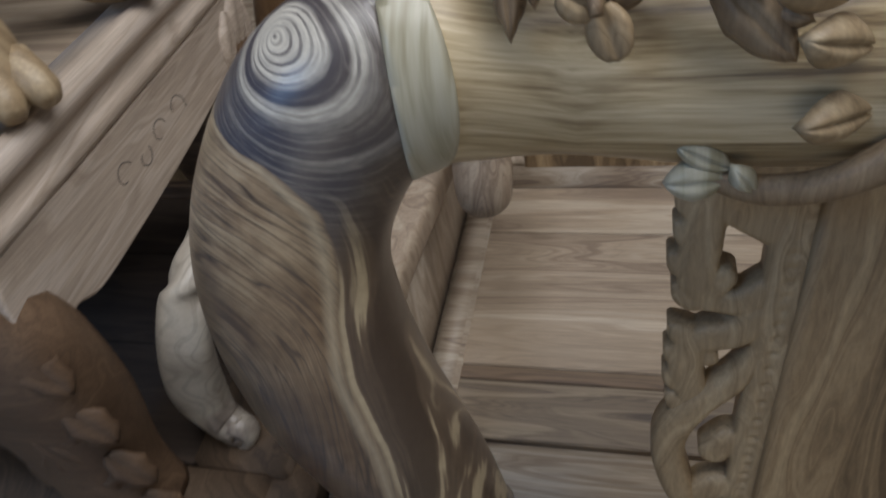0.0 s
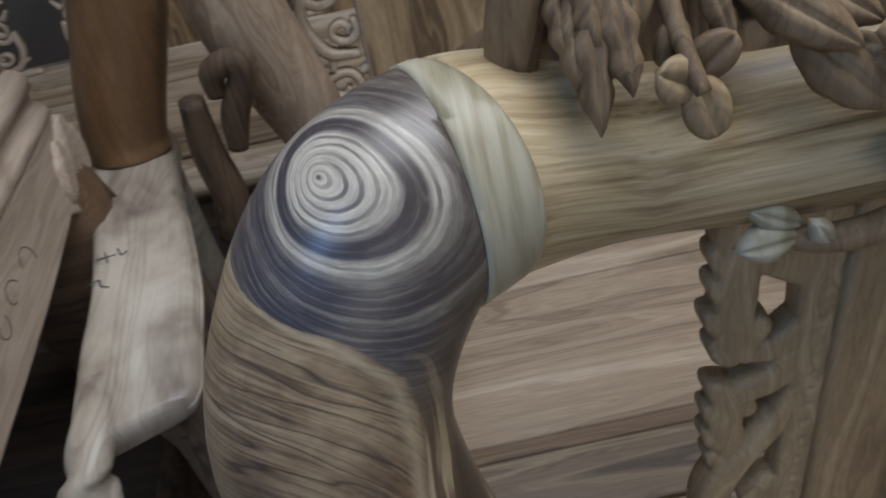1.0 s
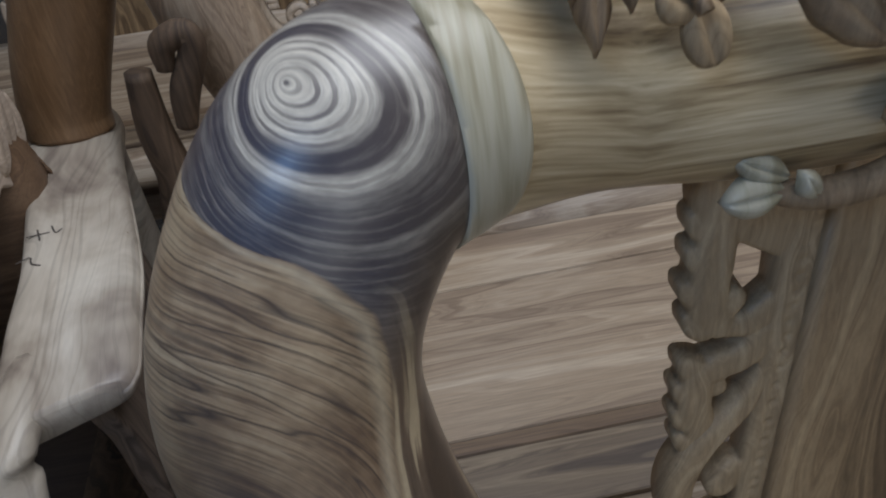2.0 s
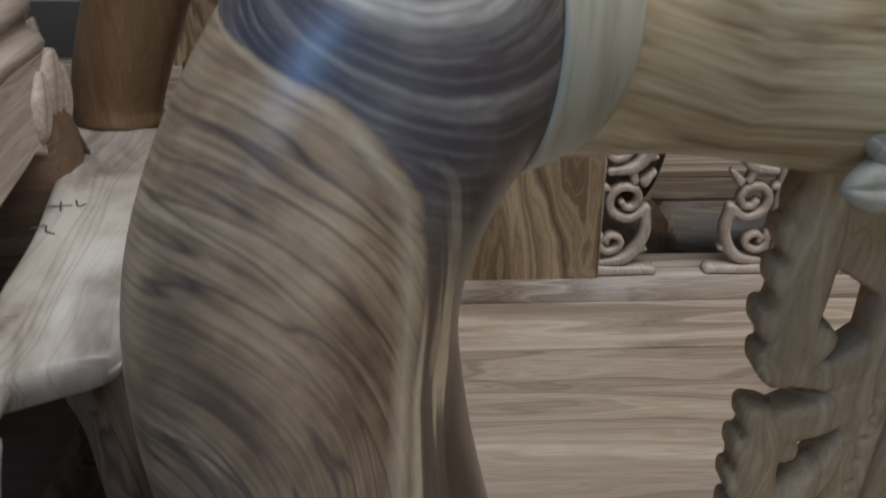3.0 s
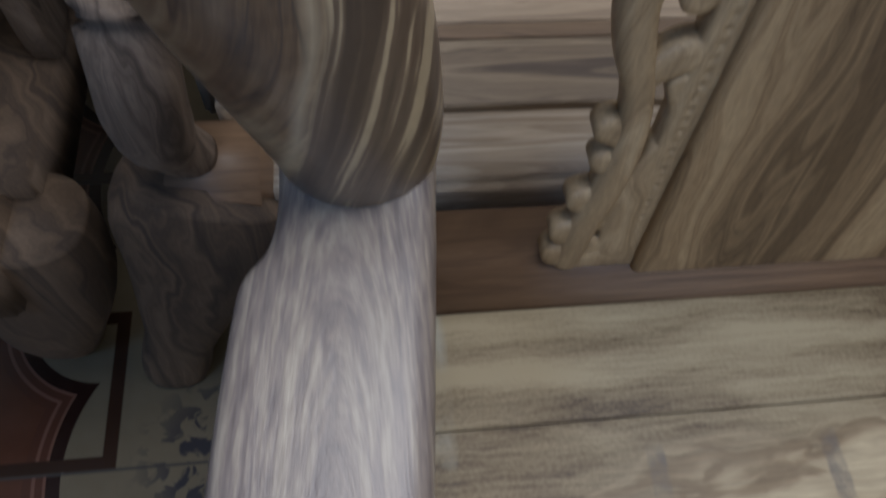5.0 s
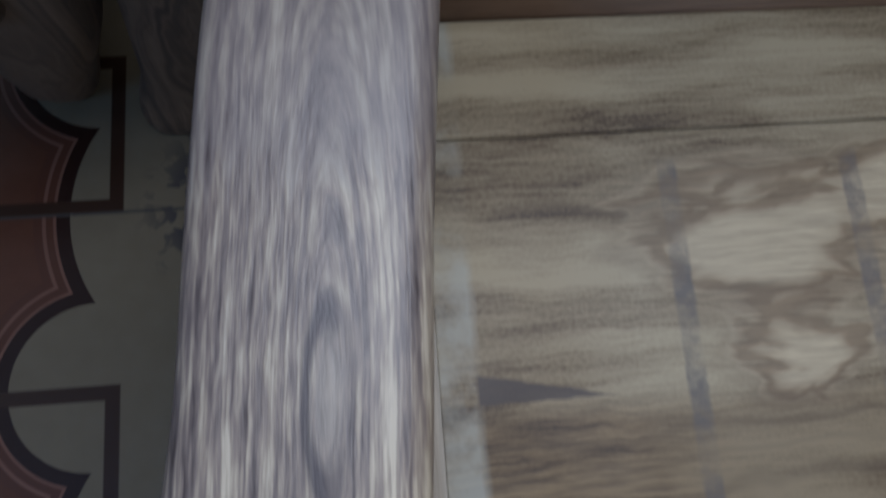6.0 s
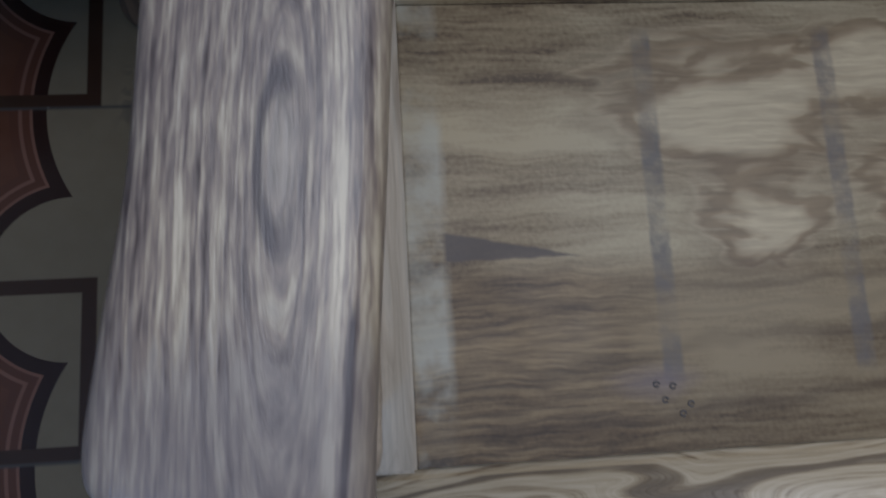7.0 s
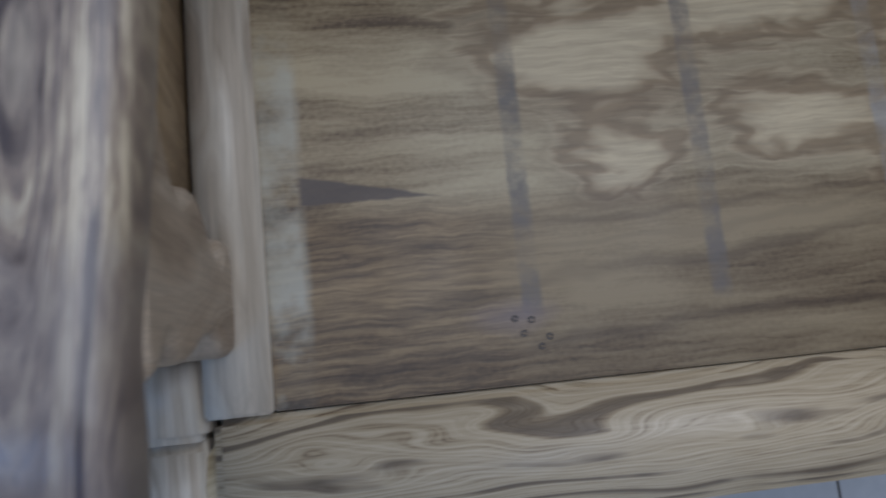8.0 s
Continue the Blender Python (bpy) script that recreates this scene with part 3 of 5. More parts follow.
def part(name, bm, material, parent, label="", smooth=True, bevel=0.0):
    """Links a bmesh as one mesh object under a thing or a part; coordinates are those of the place."""
    me = bpy.data.meshes.new(name)
    if bevel:
        bmesh.ops.bevel(bm, geom=[e for e in bm.edges if e.is_manifold and e.calc_face_angle(0) > 0.6], offset=bevel, segments=2, affect='EDGES', clamp_overlap=True)
    bmesh.ops.recalc_face_normals(bm, faces=bm.faces)
    bm.to_mesh(me)
    bm.free()
    me.polygons.foreach_set("use_smooth", [smooth] * len(me.polygons))
    me.materials.append(material)
    ob = new(name, me)
    if parent:
        ob.parent = parent
        if parent.parent is None:
            ob.matrix_parent_inverse = Matrix.Translation(-Vector(parent.location))
    if label:
        ob["label"] = label
    return ob


def spline(ctrl, n):
    """Catmull-Rom samples through rows of numbers."""
    c = np.array(ctrl, float)
    c = np.vstack([2 * c[0] - c[1], c, 2 * c[-1] - c[-2]])
    k = len(c) - 3
    out = []
    for s in np.linspace(0, k - 1e-6, n):
        i, t = int(s), s - int(s)
        a, b, d, e = c[i:i + 4]
        out.append(0.5 * (2 * b + (d - a) * t + (2 * a - 5 * b + 4 * d - e) * t * t + (3 * b - a - 3 * d + e) * t ** 3))
    return np.array(out)


def tube(rows, seg=32, ref=(0, 1, 0), power=2.0, caps=True):
    """A skin over sections: rows of x, y, z, half across, half along ref."""
    rows = np.array(rows, float)
    bm = bmesh.new()
    tang = np.gradient(rows[:, :3], axis=0)
    rings = []
    for r, t in zip(rows, tang):
        T = Vector(t).normalized()
        D = Vector(ref)
        D = (D - D.dot(T) * T).normalized()
        L = T.cross(D)
        ring = []
        for k in range(seg):
            a = 2 * math.pi * k / seg
            ca, sa = math.cos(a), math.sin(a)
            ca = math.copysign(abs(ca) ** (2 / power), ca)
            sa = math.copysign(abs(sa) ** (2 / power), sa)
            ring.append(bm.verts.new(Vector(r[:3]) + L * (ca * r[3]) + D * (sa * r[4])))
        rings.append(ring)
    for a, b in zip(rings, rings[1:]):
        for k in range(seg):
            bm.faces.new((a[k], a[(k + 1) % seg], b[(k + 1) % seg], b[k]))
    if caps:
        bm.faces.new(rings[0][::-1])
        bm.faces.new(rings[-1])
    return bm


def box(x0, x1, y0, y1, z0, z1):
    bm = bmesh.new()
    bmesh.ops.create_cube(bm, size=1.0, matrix=Matrix.Translation(((x0 + x1) / 2, (y0 + y1) / 2, (z0 + z1) / 2)) @ Matrix.Diagonal((x1 - x0, y1 - y0, z1 - z0, 1)))
    return bm


def merge(*parts):
    out = bmesh.new()
    for b in parts:
        me = bpy.data.meshes.new("t")
        b.to_mesh(me)
        b.free()
        out.from_mesh(me)
        bpy.data.meshes.remove(me)
    return out


def smooth_loop(pts, n=6):
    """A closed loop rounded by a spline."""
    p = np.array(pts, float)
    c = np.vstack([p[-1], p, p[0], p[1]])
    out = []
    for i in range(len(p)):
        a, b, d, e = c[i:i + 4]
        for t in np.linspace(0, 1, n, endpoint=False):
            out.append(0.5 * (2 * b + (d - a) * t + (2 * a - 5 * b + 4 * d - e) * t * t + (3 * b - a - 3 * d + e) * t ** 3))
    return np.array(out)


def plate(loops, depth, bevel, matrix):
    """A flat plate with an outline and holes, extruded and with rounded edges."""
    cu = bpy.data.curves.new("plate", 'CURVE')
    cu.dimensions, cu.fill_mode = '2D', 'BOTH'
    cu.extrude, cu.bevel_depth, cu.bevel_resolution = depth / 2 - bevel, bevel, 2
    for lp in loops:
        s = cu.splines.new('POLY')
        s.points.add(len(lp) - 1)
        for q, (u, v) in zip(s.points, lp):
            q.co = (u, v, 0, 1)
        s.use_cyclic_u = True
    ob = new("plate", cu)
    me = bpy.data.meshes.new_from_object(ob.evaluated_get(bpy.context.evaluated_depsgraph_get()))
    bpy.data.objects.remove(ob)
    bpy.data.curves.remove(cu)
    bm = bmesh.new()
    bm.from_mesh(me)
    bpy.data.meshes.remove(me)
    bmesh.ops.transform(bm, matrix=matrix, verts=bm.verts)
    return bm


def leaf(length, width, thick, curl, matrix, notch=0.0, crease=0.35, nu=12, nv=9, flat=0.6):
    """A carved leaf or petal: domed, creased along the middle, curled at its tip."""
    bm = bmesh.new()
    top, bot = [], []
    for i in range(nu + 1):
        s = i / nu
        w = width * 0.5 * (math.sin(math.pi * min(1, s * 0.95 + 0.05)) ** (0.7 if flat > 0.5 else 0.42)) * (1 + notch * math.sin(s * 19))
        rt, rb = [], []
        for j in range(nv + 1):
            v = 2 * j / nv - 1
            x = v * w
            y = length * s
            dome = thick * (1 - v * v) ** flat * (math.sin(math.pi * min(1, s * 0.9 + 0.1)) ** 0.4) * (1 - crease * math.exp(-(v / 0.16) ** 2))
            z = curl * (s * s) * length
            rt.append(bm.verts.new((x, y, z + dome)))
            rb.append(bm.verts.new((x, y, z - thick * 0.35 * (1 - v * v))))
        top.append(rt)
        bot.append(rb)
    for g, flip in ((top, False), (bot, True)):
        for i in range(nu):
            for j in range(nv):
                q = (g[i][j], g[i + 1][j], g[i + 1][j + 1], g[i][j + 1])
                bm.faces.new(q if not flip else q[::-1])
    bmesh.ops.remove_doubles(bm, verts=bm.verts, dist=1e-5)
    bmesh.ops.transform(bm, matrix=matrix, verts=bm.verts)
    return bm


def aim(at, along, out):
    """A pose with y along a direction and z towards out."""
    y = Vector(along).normalized()
    z = Vector(out)
    z = (z - z.dot(y) * y).normalized()
    x = y.cross(z)
    return Matrix.Translation(at) @ Matrix((x, y, z)).transposed().to_4x4()


def scroll(cx, cz, r0, r1, a0, turns, n=36):
    """A spiral in a plane: rows of u, v."""
    out = []
    for k in range(n + 1):
        s = k / n
        a = a0 + turns * 2 * math.pi * s
        r = r0 + (r1 - r0) * s
        out.append((cx + r * math.cos(a), cz + r * math.sin(a)))
    return out


# ---- the room ----
X0, X1, Y0, Y1, HT = ROOM
floor = part("floor", box(X0 - 0.2, X1 + 0.2, Y0 - 0.2, Y1 + 0.2, -0.12, 0.0), M_TILE, None)
tagged(floor, "glazed floor tiles, brown ring pattern, with daylight painted pale in front", "floor", kind="structure")
xa, xb, ya, yb = X0 - 0.2, X1 + 0.2, Y0 - 0.2, Y1 + 0.2
# ceiling and walls stay out of view, added to contain and bounce the daylight
ceiling = part("ceiling", merge(box(xa, xb, ya, -2.0, HT, HT + 0.15), box(xa, -2.3, -2.0, -1.0, HT, HT + 0.15), box(-1.2, xb, -2.0, -1.0, HT, HT + 0.15), box(xa, xb, -1.0, -0.3, HT, HT + 0.15),
                                box(xa, -0.5, -0.3, 1.3, HT, HT + 0.15), box(1.9, xb, -0.3, 1.3, HT, HT + 0.15), box(xa, xb, 1.3, yb, HT, HT + 0.15)), M_CEIL, None)
tagged(ceiling, "unseen plain white ceiling with two roof lights, added to bounce light", "ceiling", kind="structure")
for nm, bm in (("wall_north", box(X0 - 0.2, X1 + 0.2, Y1, Y1 + 0.2, 0, HT)),
               ("wall_east", box(X1, X1 + 0.2, Y0, Y1, 0, HT)),
               ("wall_south", merge(box(X0 - 0.2, -0.7, Y0 - 0.2, Y0, 0, HT), box(1.5, X1 + 0.2, Y0 - 0.2, Y0, 0, HT), box(-0.7, 1.5, Y0 - 0.2, Y0, 2.8, HT))),
               ("wall_west", box(X0 - 0.2, X0, Y0, Y1, 0, HT))):
    tagged(part(nm, bm, M_WALL, None, smooth=False), "unseen off-white plastered wall, added to enclose the light", "wall", kind="structure")


# ---- carved seats ----
def post_rows(n=120):
    """Centre line of the left back post, elbow and half the top rail, with its sections."""
    return spline([
        (-0.141, 0.268, 0.660, 0.046, 0.040), (-0.141, 0.268, 0.700, 0.048, 0.046), (-0.143, 0.264, 0.740, 0.051, 0.050),
        (-0.156, 0.262, 0.800, 0.057, 0.055), (-0.174, 0.263, 0.862, 0.061, 0.058), (-0.192, 0.268, 0.920, 0.0635, 0.060),
        (-0.203, 0.278, 0.975, 0.0635, 0.060), (-0.2045, 0.291, 1.022, 0.062, 0.058), (-0.190, 0.307, 1.066, 0.060, 0.056),
        (-0.160, 0.328, 1.106, 0.060, 0.056), (-0.122, 0.347, 1.115, 0.060, 0.056), (-0.085, 0.362, 1.108, 0.056, 0.055),
        (-0.03, 0.374, 1.099, 0.053, 0.054), (0.06, 0.380, 1.088, 0.058, 0.054), (0.16, 0.382, 1.092, 0.066, 0.054), (0.275, 0.382, 1.10, 0.070, 0.054)], n)


def slice_x(bm, lo, hi, swell=0.0):
    """Keeps what lies between two upright cuts across x, and closes the ends."""
    for x, sgn, tilt, turn in ((lo, -1, -0.03, 0.3), (hi, 1, -0.12 if lo is not None else -0.03, 0.75 if lo is not None else 0.3)):
        if x is None:
            continue
        r = bmesh.ops.bisect_plane(bm, geom=[g for g in bm.verts[:] if g.co.z > 1.03] + [g for g in bm.edges[:] if min(v.co.z for v in g.verts) > 1.03] + [g for g in bm.faces[:] if min(v.co.z for v in g.verts) > 1.03],
                                   plane_co=(x, 0.30, 1.1), plane_no=(sgn, sgn * turn, sgn * tilt), clear_outer=True)
        edges = [g for g in r["geom_cut"] if isinstance(g, bmesh.types.BMEdge)]
        bmesh.ops.edgeloop_fill(bm, edges=edges)
    if swell:
        bmesh.ops.recalc_face_normals(bm, faces=bm.faces)
        bm.normal_update()
        for v in bm.verts:
            v.co += v.normal * swell
    return bm


def between(rows, x0, x1, start=0.0):
    keep = [r for r in rows if x0 <= r[0] <= x1 and r[2] > start]
    return np.array(keep)


def mirror(bm, cx):
    bmesh.ops.transform(bm, matrix=Matrix.Translation((2 * cx, 0, 0)) @ Matrix.Diagonal((-1, 1, 1, 1)), verts=bm.verts)
    bmesh.ops.reverse_faces(bm, faces=bm.faces)
    return bm


LEAN_BACK = 0.17


def lean_matrix(depth_off=0.0):
    """Takes u, v, w of a plate to x, y, z on the leaning back."""
    return Matrix(((1, 0, 0, 0), (0, LEAN_BACK, -1, 0.287 - 0.49 * LEAN_BACK + depth_off), (0, 1, 0, 0), (0, 0, 0, 1)))


def strokes(paths, n=9):
    """Short tapered pieces u0, v0, r0, u1, v1, r1 that follow smooth paths of u, v, radius."""
    out = []
    for path in paths:
        rows = spline(path, n * (len(path) - 1) + 1) if len(path) > 1 else np.array([path[0], path[0]])
        out += [(*a, *b) for a, b in zip(rows, rows[1:])]
    return np.array(out)


def relief(paths, right, step, back, flute, rise):
    """Carving in a leaning plane: each path swells to a rounded, fluted ridge, and what no path covers is pierced. right(v): where it butts."""
    S = strokes([[(u - 0.003 if u < 0.07 else u, v, r) for u, v, r in path] for path in paths])
    us, vs = np.arange(-0.004, 0.126, step), np.arange(0.489, 1.0455, step)
    U, V = np.meshgrid(us, vs, indexing='ij')
    edge, high = np.full(U.shape, 1e9), np.zeros(U.shape)
    for u0, v0, r0, u1, v1, r1 in S:
        du, dv = u1 - u0, v1 - v0
        k = np.clip(((U - u0) * du + (V - v0) * dv) / max(du * du + dv * dv, 1e-12), 0, 1)
        d, r = np.hypot(U - u0 - k * du, V - v0 - k * dv), r0 + (r1 - r0) * k
        edge = np.minimum(edge, d - r)
        q = np.clip(1 - (d / r) ** 2, 0, 1)
        high = np.maximum(high, np.minimum(r, 0.015) * rise * q ** 0.38 - flute * np.exp(-(d / (0.22 * r)) ** 2))
    edge = np.maximum(edge, U - right(V))
    gu, gv = np.gradient(edge, step)
    inside = (edge[:-1, :-1] + edge[1:, :-1] + edge[:-1, 1:] + edge[1:, 1:]) < 0
    uses = np.zeros(U.shape, int)
    for a, b in ((0, 0), (1, 0), (0, 1), (1, 1)):
        uses[a:a + inside.shape[0], b:b + inside.shape[1]] += inside
    rim = (uses > 0) & (uses < 4)
    pu, pv = np.where(rim, U - edge * gu, U), np.clip(np.where(rim, V - edge * gv, V), 0.489, 1.045)
    high = np.where(rim, np.minimum(high, 0.0015), high)
    bm, m = bmesh.new(), lean_matrix()
    top, low = {}, {}
    for a, b in zip(*np.nonzero(uses)):
        u, v = float(pu[a, b]), float(pv[a, b])
        top[a, b] = bm.verts.new(m @ Vector((u, v, 0.003 + float(high[a, b]))))
        low[a, b] = bm.verts.new(m @ Vector((u, v, back)))
    for a, b in zip(*np.nonzero(inside)):
        c = ((a, b), (a + 1, b), (a + 1, b + 1), (a, b + 1))
        bm.faces.new([top[k] for k in c])
        bm.faces.new([low[k] for k in c[::-1]])
        for p, q, ox, oy in ((c[0], c[1], 0, -1), (c[1], c[2], 1, 0), (c[2], c[3], 0, 1), (c[3], c[0], -1, 0)):
            x, y = a + ox, b + oy
            if not (0 <= x < inside.shape[0] and 0 <= y < inside.shape[1] and inside[x, y]):
                bm.faces.new((top[q], top[p], low[p], low[q]))
    return bm


STILE_EDGE = lambda v: 0.0995 + 0.0188 * (v - 0.489) / 0.556
STILE = [[(0.088, 0.480, 0.013), (0.092, 0.650, 0.012), (0.100, 0.840, 0.015), (0.104, 0.960, 0.016), (0.102, 1.060, 0.022)], [(0.105, 0.480, 0.012), (0.122, 1.060, 0.014)]]
POINTS = [[(u + 0.016, v - 0.006, 0.010), (u + 0.010, v - 0.002, 0.009), (u + 0.0042, v + 0.004, 0.0042)] for u, v in ((0.031, 0.995), (0.031, 0.972), (0.028, 0.947), (0.032, 0.921), (0.031, 0.884), (0.029, 0.862), (0.029, 0.838), (0.032, 0.814))]
LOBES = [[(0.060, 1.045, 0.024), (0.053, 1.000, 0.015), (0.050, 0.965, 0.014), (0.049, 0.935, 0.014), (0.060, 0.915, 0.010)], [(0.060, 1.012, 0.026), (0.100, 0.990, 0.030)],
         *POINTS,
         [(0.060, 0.924, 0.008), (0.066, 0.934, 0.0095)], [(0.062, 0.913, 0.008), (0.078, 0.914, 0.011), (0.094, 0.925, 0.012)], [(0.090, 0.900, 0.014), (0.074, 0.884, 0.012), (0.060, 0.880, 0.011)],
         [(0.064, 0.879, 0.011), (0.048, 0.872, 0.012), (0.046, 0.848, 0.013), (0.052, 0.822, 0.012)], [(0.060, 0.872, 0.006), (0.062, 0.860, 0.007)],
         [(0.092, 0.770, 0.008), (0.080, 0.772, 0.010), (0.071, 0.758, 0.013)], [(0.090, 0.715, 0.010), (0.074, 0.712, 0.013), (0.058, 0.698, 0.010)], [(0.080, 0.690, 0.009), (0.090, 0.660, 0.007)]]
LEAVES = [[(0.060, 0.640, 0.010), (0.043, 0.650, 0.012)], [(0.062, 0.612, 0.010), (0.047, 0.618, 0.012)], [(0.056, 0.578, 0.012), (0.038, 0.574, 0.013)], [(0.052, 0.545, 0.012), (0.032, 0.534, 0.014)],
          [(0.056, 0.515, 0.012), (0.030, 0.505, 0.015)], [(0.084, 0.625, 0.010), (0.076, 0.590, 0.014), (0.074, 0.545, 0.016), (0.080, 0.495, 0.018)], [(0.048, 0.495, 0.018), (0.090, 0.494, 0.016)]]
VINE = [[(0.096, 0.880, 0.006), (0.080, 0.842, 0.010), (0.058, 0.812, 0.012), (0.041, 0.784, 0.014), (0.037, 0.752, 0.0135), (0.045, 0.715, 0.013), (0.056, 0.682, 0.011), (0.061, 0.640, 0.012),
         (0.056, 0.590, 0.013), (0.046, 0.545, 0.013), (0.040, 0.495, 0.012)]]


def curl(cu, cv, r, a0, turns, thick):
    """A path that rolls up."""
    return [(cu + r * (1 - 0.7 * k / 9) * math.cos(a0 + turns * k / 9), cv + r * (1 - 0.7 * k / 9) * math.sin(a0 + turns * k / 9), thick * (1 - 0.3 * k / 9)) for k in range(10)]


FAR = STILE[1:] + [[(0.030, 1.045, 0.016), (0.110, 1.030, 0.022)], [(0.010, 0.492, 0.012), (0.100, 0.492, 0.014)]]
for cv in (0.618, 0.775, 0.932):
    FAR += [curl(0.060, cv, 0.034, 3.6, 8.5, 0.0075), curl(0.078, cv - 0.072, 0.022, 0.5, -7.0, 0.0065), [(0.090, cv - 0.110, 0.006), (0.050, cv - 0.100, 0.009), (0.026, cv - 0.060, 0.009), (0.029, cv - 0.015, 0.008)],
            [(0.094, cv + 0.020, 0.006), (0.104, cv + 0.026, 0.006)], [(0.044, cv - 0.090, 0.007), (0.022, cv - 0.086, 0.004)], [(0.036, cv + 0.030, 0.008), (0.022, cv + 0.046, 0.004)], [(0.052, cv + 0.032, 0.006), (0.060, cv + 0.052, 0.006), (0.090, cv + 0.048, 0.006)]]


def fret_bmesh(step):
    """Pierced side of a splat: a stile with scalloped leaf lobes."""
    return relief(STILE + LOBES + LEAVES, STILE_EDGE, step, -0.012, 0.0026, 0.42)


def vine_bmesh(step):
    """Winding stem that crosses the pierced side."""
    return relief(VINE, STILE_EDGE, step, -0.0105, 0.0016, 0.72)


def split_islands(bm):
    """The loose pieces of a bmesh, each as a bmesh of its own."""
    out, left = [], set(bm.verts)
    while left:
        stack, isle = [left.pop()], set()
        while stack:
            v = stack.pop()
            isle.add(v)
            for e in v.link_edges:
                o = e.other_vert(v)
                if o in left:
                    left.remove(o)
                    stack.append(o)
        nb = bmesh.new()
        m = {v: nb.verts.new(v.co) for v in isle}
        for f in {f for v in isle for f in v.link_faces}:
            nb.faces.new([m[v] for v in f.verts])
        out.append(nb)
    bm.free()
    return out


def largest(bm):
    """Only the largest loose piece."""
    pieces = sorted(split_islands(bm), key=lambda b: len(b.verts))
    for b in pieces[:-1]:
        b.free()
    return pieces[-1]


def move(bm, d):
    bmesh.ops.translate(bm, vec=Vector(d), verts=bm.verts)
    return bm


def splat_bmesh(x0, x1):
    bm = plate([[(x0 - 0.0095, 0.489), (x1 + 0.0095, 0.489), (x1 - 0.0095, 1.045), (x0 + 0.0095, 1.045)]], 0.030, 0.006, lean_matrix(-0.002))
    return bm


def arm_bmesh():
    """Broad armrest: flat on top with rounded edges, necked at the back, curled down in front."""
    rows = spline([  # y, left x, right x, top z, thickness
        (-0.262, -0.160, -0.142, 0.676, 0.030), (-0.250, -0.172, -0.138, 0.690, 0.045), (-0.232, -0.186, -0.135, 0.704, 0.052), (-0.208, -0.216, -0.133, 0.711, 0.055),
        (-0.190, -0.238, -0.133, 0.7125, 0.055), (-0.172, -0.247, -0.132, 0.7125, 0.055), (-0.120, -0.241, -0.128, 0.7125, 0.055), (-0.060, -0.232, -0.123, 0.7125, 0.055),
        (0.020, -0.227, -0.117, 0.7125, 0.055), (0.100, -0.221, -0.109, 0.7125, 0.055), (0.160, -0.214, -0.103, 0.7125, 0.055), (0.182, -0.209, -0.101, 0.713, 0.055),
        (0.200, -0.196, -0.099, 0.713, 0.056), (0.225, -0.190, -0.097, 0.714, 0.058), (0.262, -0.188, -0.094, 0.722, 0.062), (0.295, -0.184, -0.096, 0.735, 0.070)], 90)
    bm = bmesh.new()
    rings = []
    for y, xl, xr, zt, th in rows:
        c, hw, hz = (xl + xr) / 2, (xr - xl) / 2, th / 2
        ring = []
        for k in range(40):
            a = 2 * math.pi * k / 40
            ca, sa = math.cos(a), math.sin(a)
            ex = 2 / 7.0
            ez = 2 / 3.2
            px = math.copysign(abs(ca) ** ex, ca)
            pz = math.copysign(abs(sa) ** ez, sa)
            ring.append(bm.verts.new((c + hw * px, y, zt - hz + hz * pz)))
        rings.append(ring)
    for a, b in zip(rings, rings[1:]):
        for k in range(40):
            bm.faces.new((a[k], a[(k + 1) % 40], b[(k + 1) % 40], b[k]))
    bm.faces.new(rings[0][::-1])
    bm.faces.new(rings[-1])
    return bm


def support_bmesh():
    """Scrolled arm support, a thick board cut to an S in side view."""
    loop = smooth_loop([(-0.160, 0.4625), (-0.110, 0.4625), (-0.100, 0.478), (-0.118, 0.500), (-0.108, 0.530), (-0.085, 0.570), (-0.098, 0.610), (-0.070, 0.640),
                        (-0.030, 0.660), (-0.030, 0.672), (-0.172, 0.672), (-0.160, 0.640), (-0.170, 0.600), (-0.158, 0.560), (-0.150, 0.520), (-0.162, 0.490)], 5)
    m = Matrix(((0, 0, 1, -0.158), (1, 0, 0, 0), (0, 1, 0, 0), (0, 0, 0, 1)))
    return plate([loop.tolist()], 0.056, 0.010, m)


def leg_bmesh(x, y, side):
    """Cabriole leg from the seat frame to the floor, with a scrolled foot."""
    rows = spline([(x, y, 0.43, 0.045, 0.045), (x + side * 0.012, y - 0.012, 0.34, 0.048, 0.048), (x + side * 0.004, y - 0.004, 0.22, 0.036, 0.036),
                   (x, y + 0.006, 0.12, 0.030, 0.030), (x + side * 0.012, y - 0.012, 0.05, 0.034, 0.036), (x + side * 0.02, y - 0.024, 0.0, 0.036, 0.042)], 26)
    return tube(rows, 16, power=2.8)


def stout_leg(x, y, side):
    """Heavy splayed front leg, broad under the seat and drawn out to a foot."""
    rows = spline([(x + side * 0.05, y + 0.035, 0.436, 0.085, 0.060), (x + side * 0.065, y + 0.025, 0.39, 0.098, 0.064), (x + side * 0.09, y + 0.018, 0.31, 0.082, 0.064), (x + side * 0.13, y + 0.012, 0.20, 0.060, 0.056),
                   (x + side * 0.165, y + 0.008, 0.09, 0.046, 0.050), (x + side * 0.185, y + 0.006, 0.03, 0.050, 0.056), (x + side * 0.19, y + 0.006, 0.0, 0.046, 0.052)], 34)
    return tube(rows, 24, power=2.6)


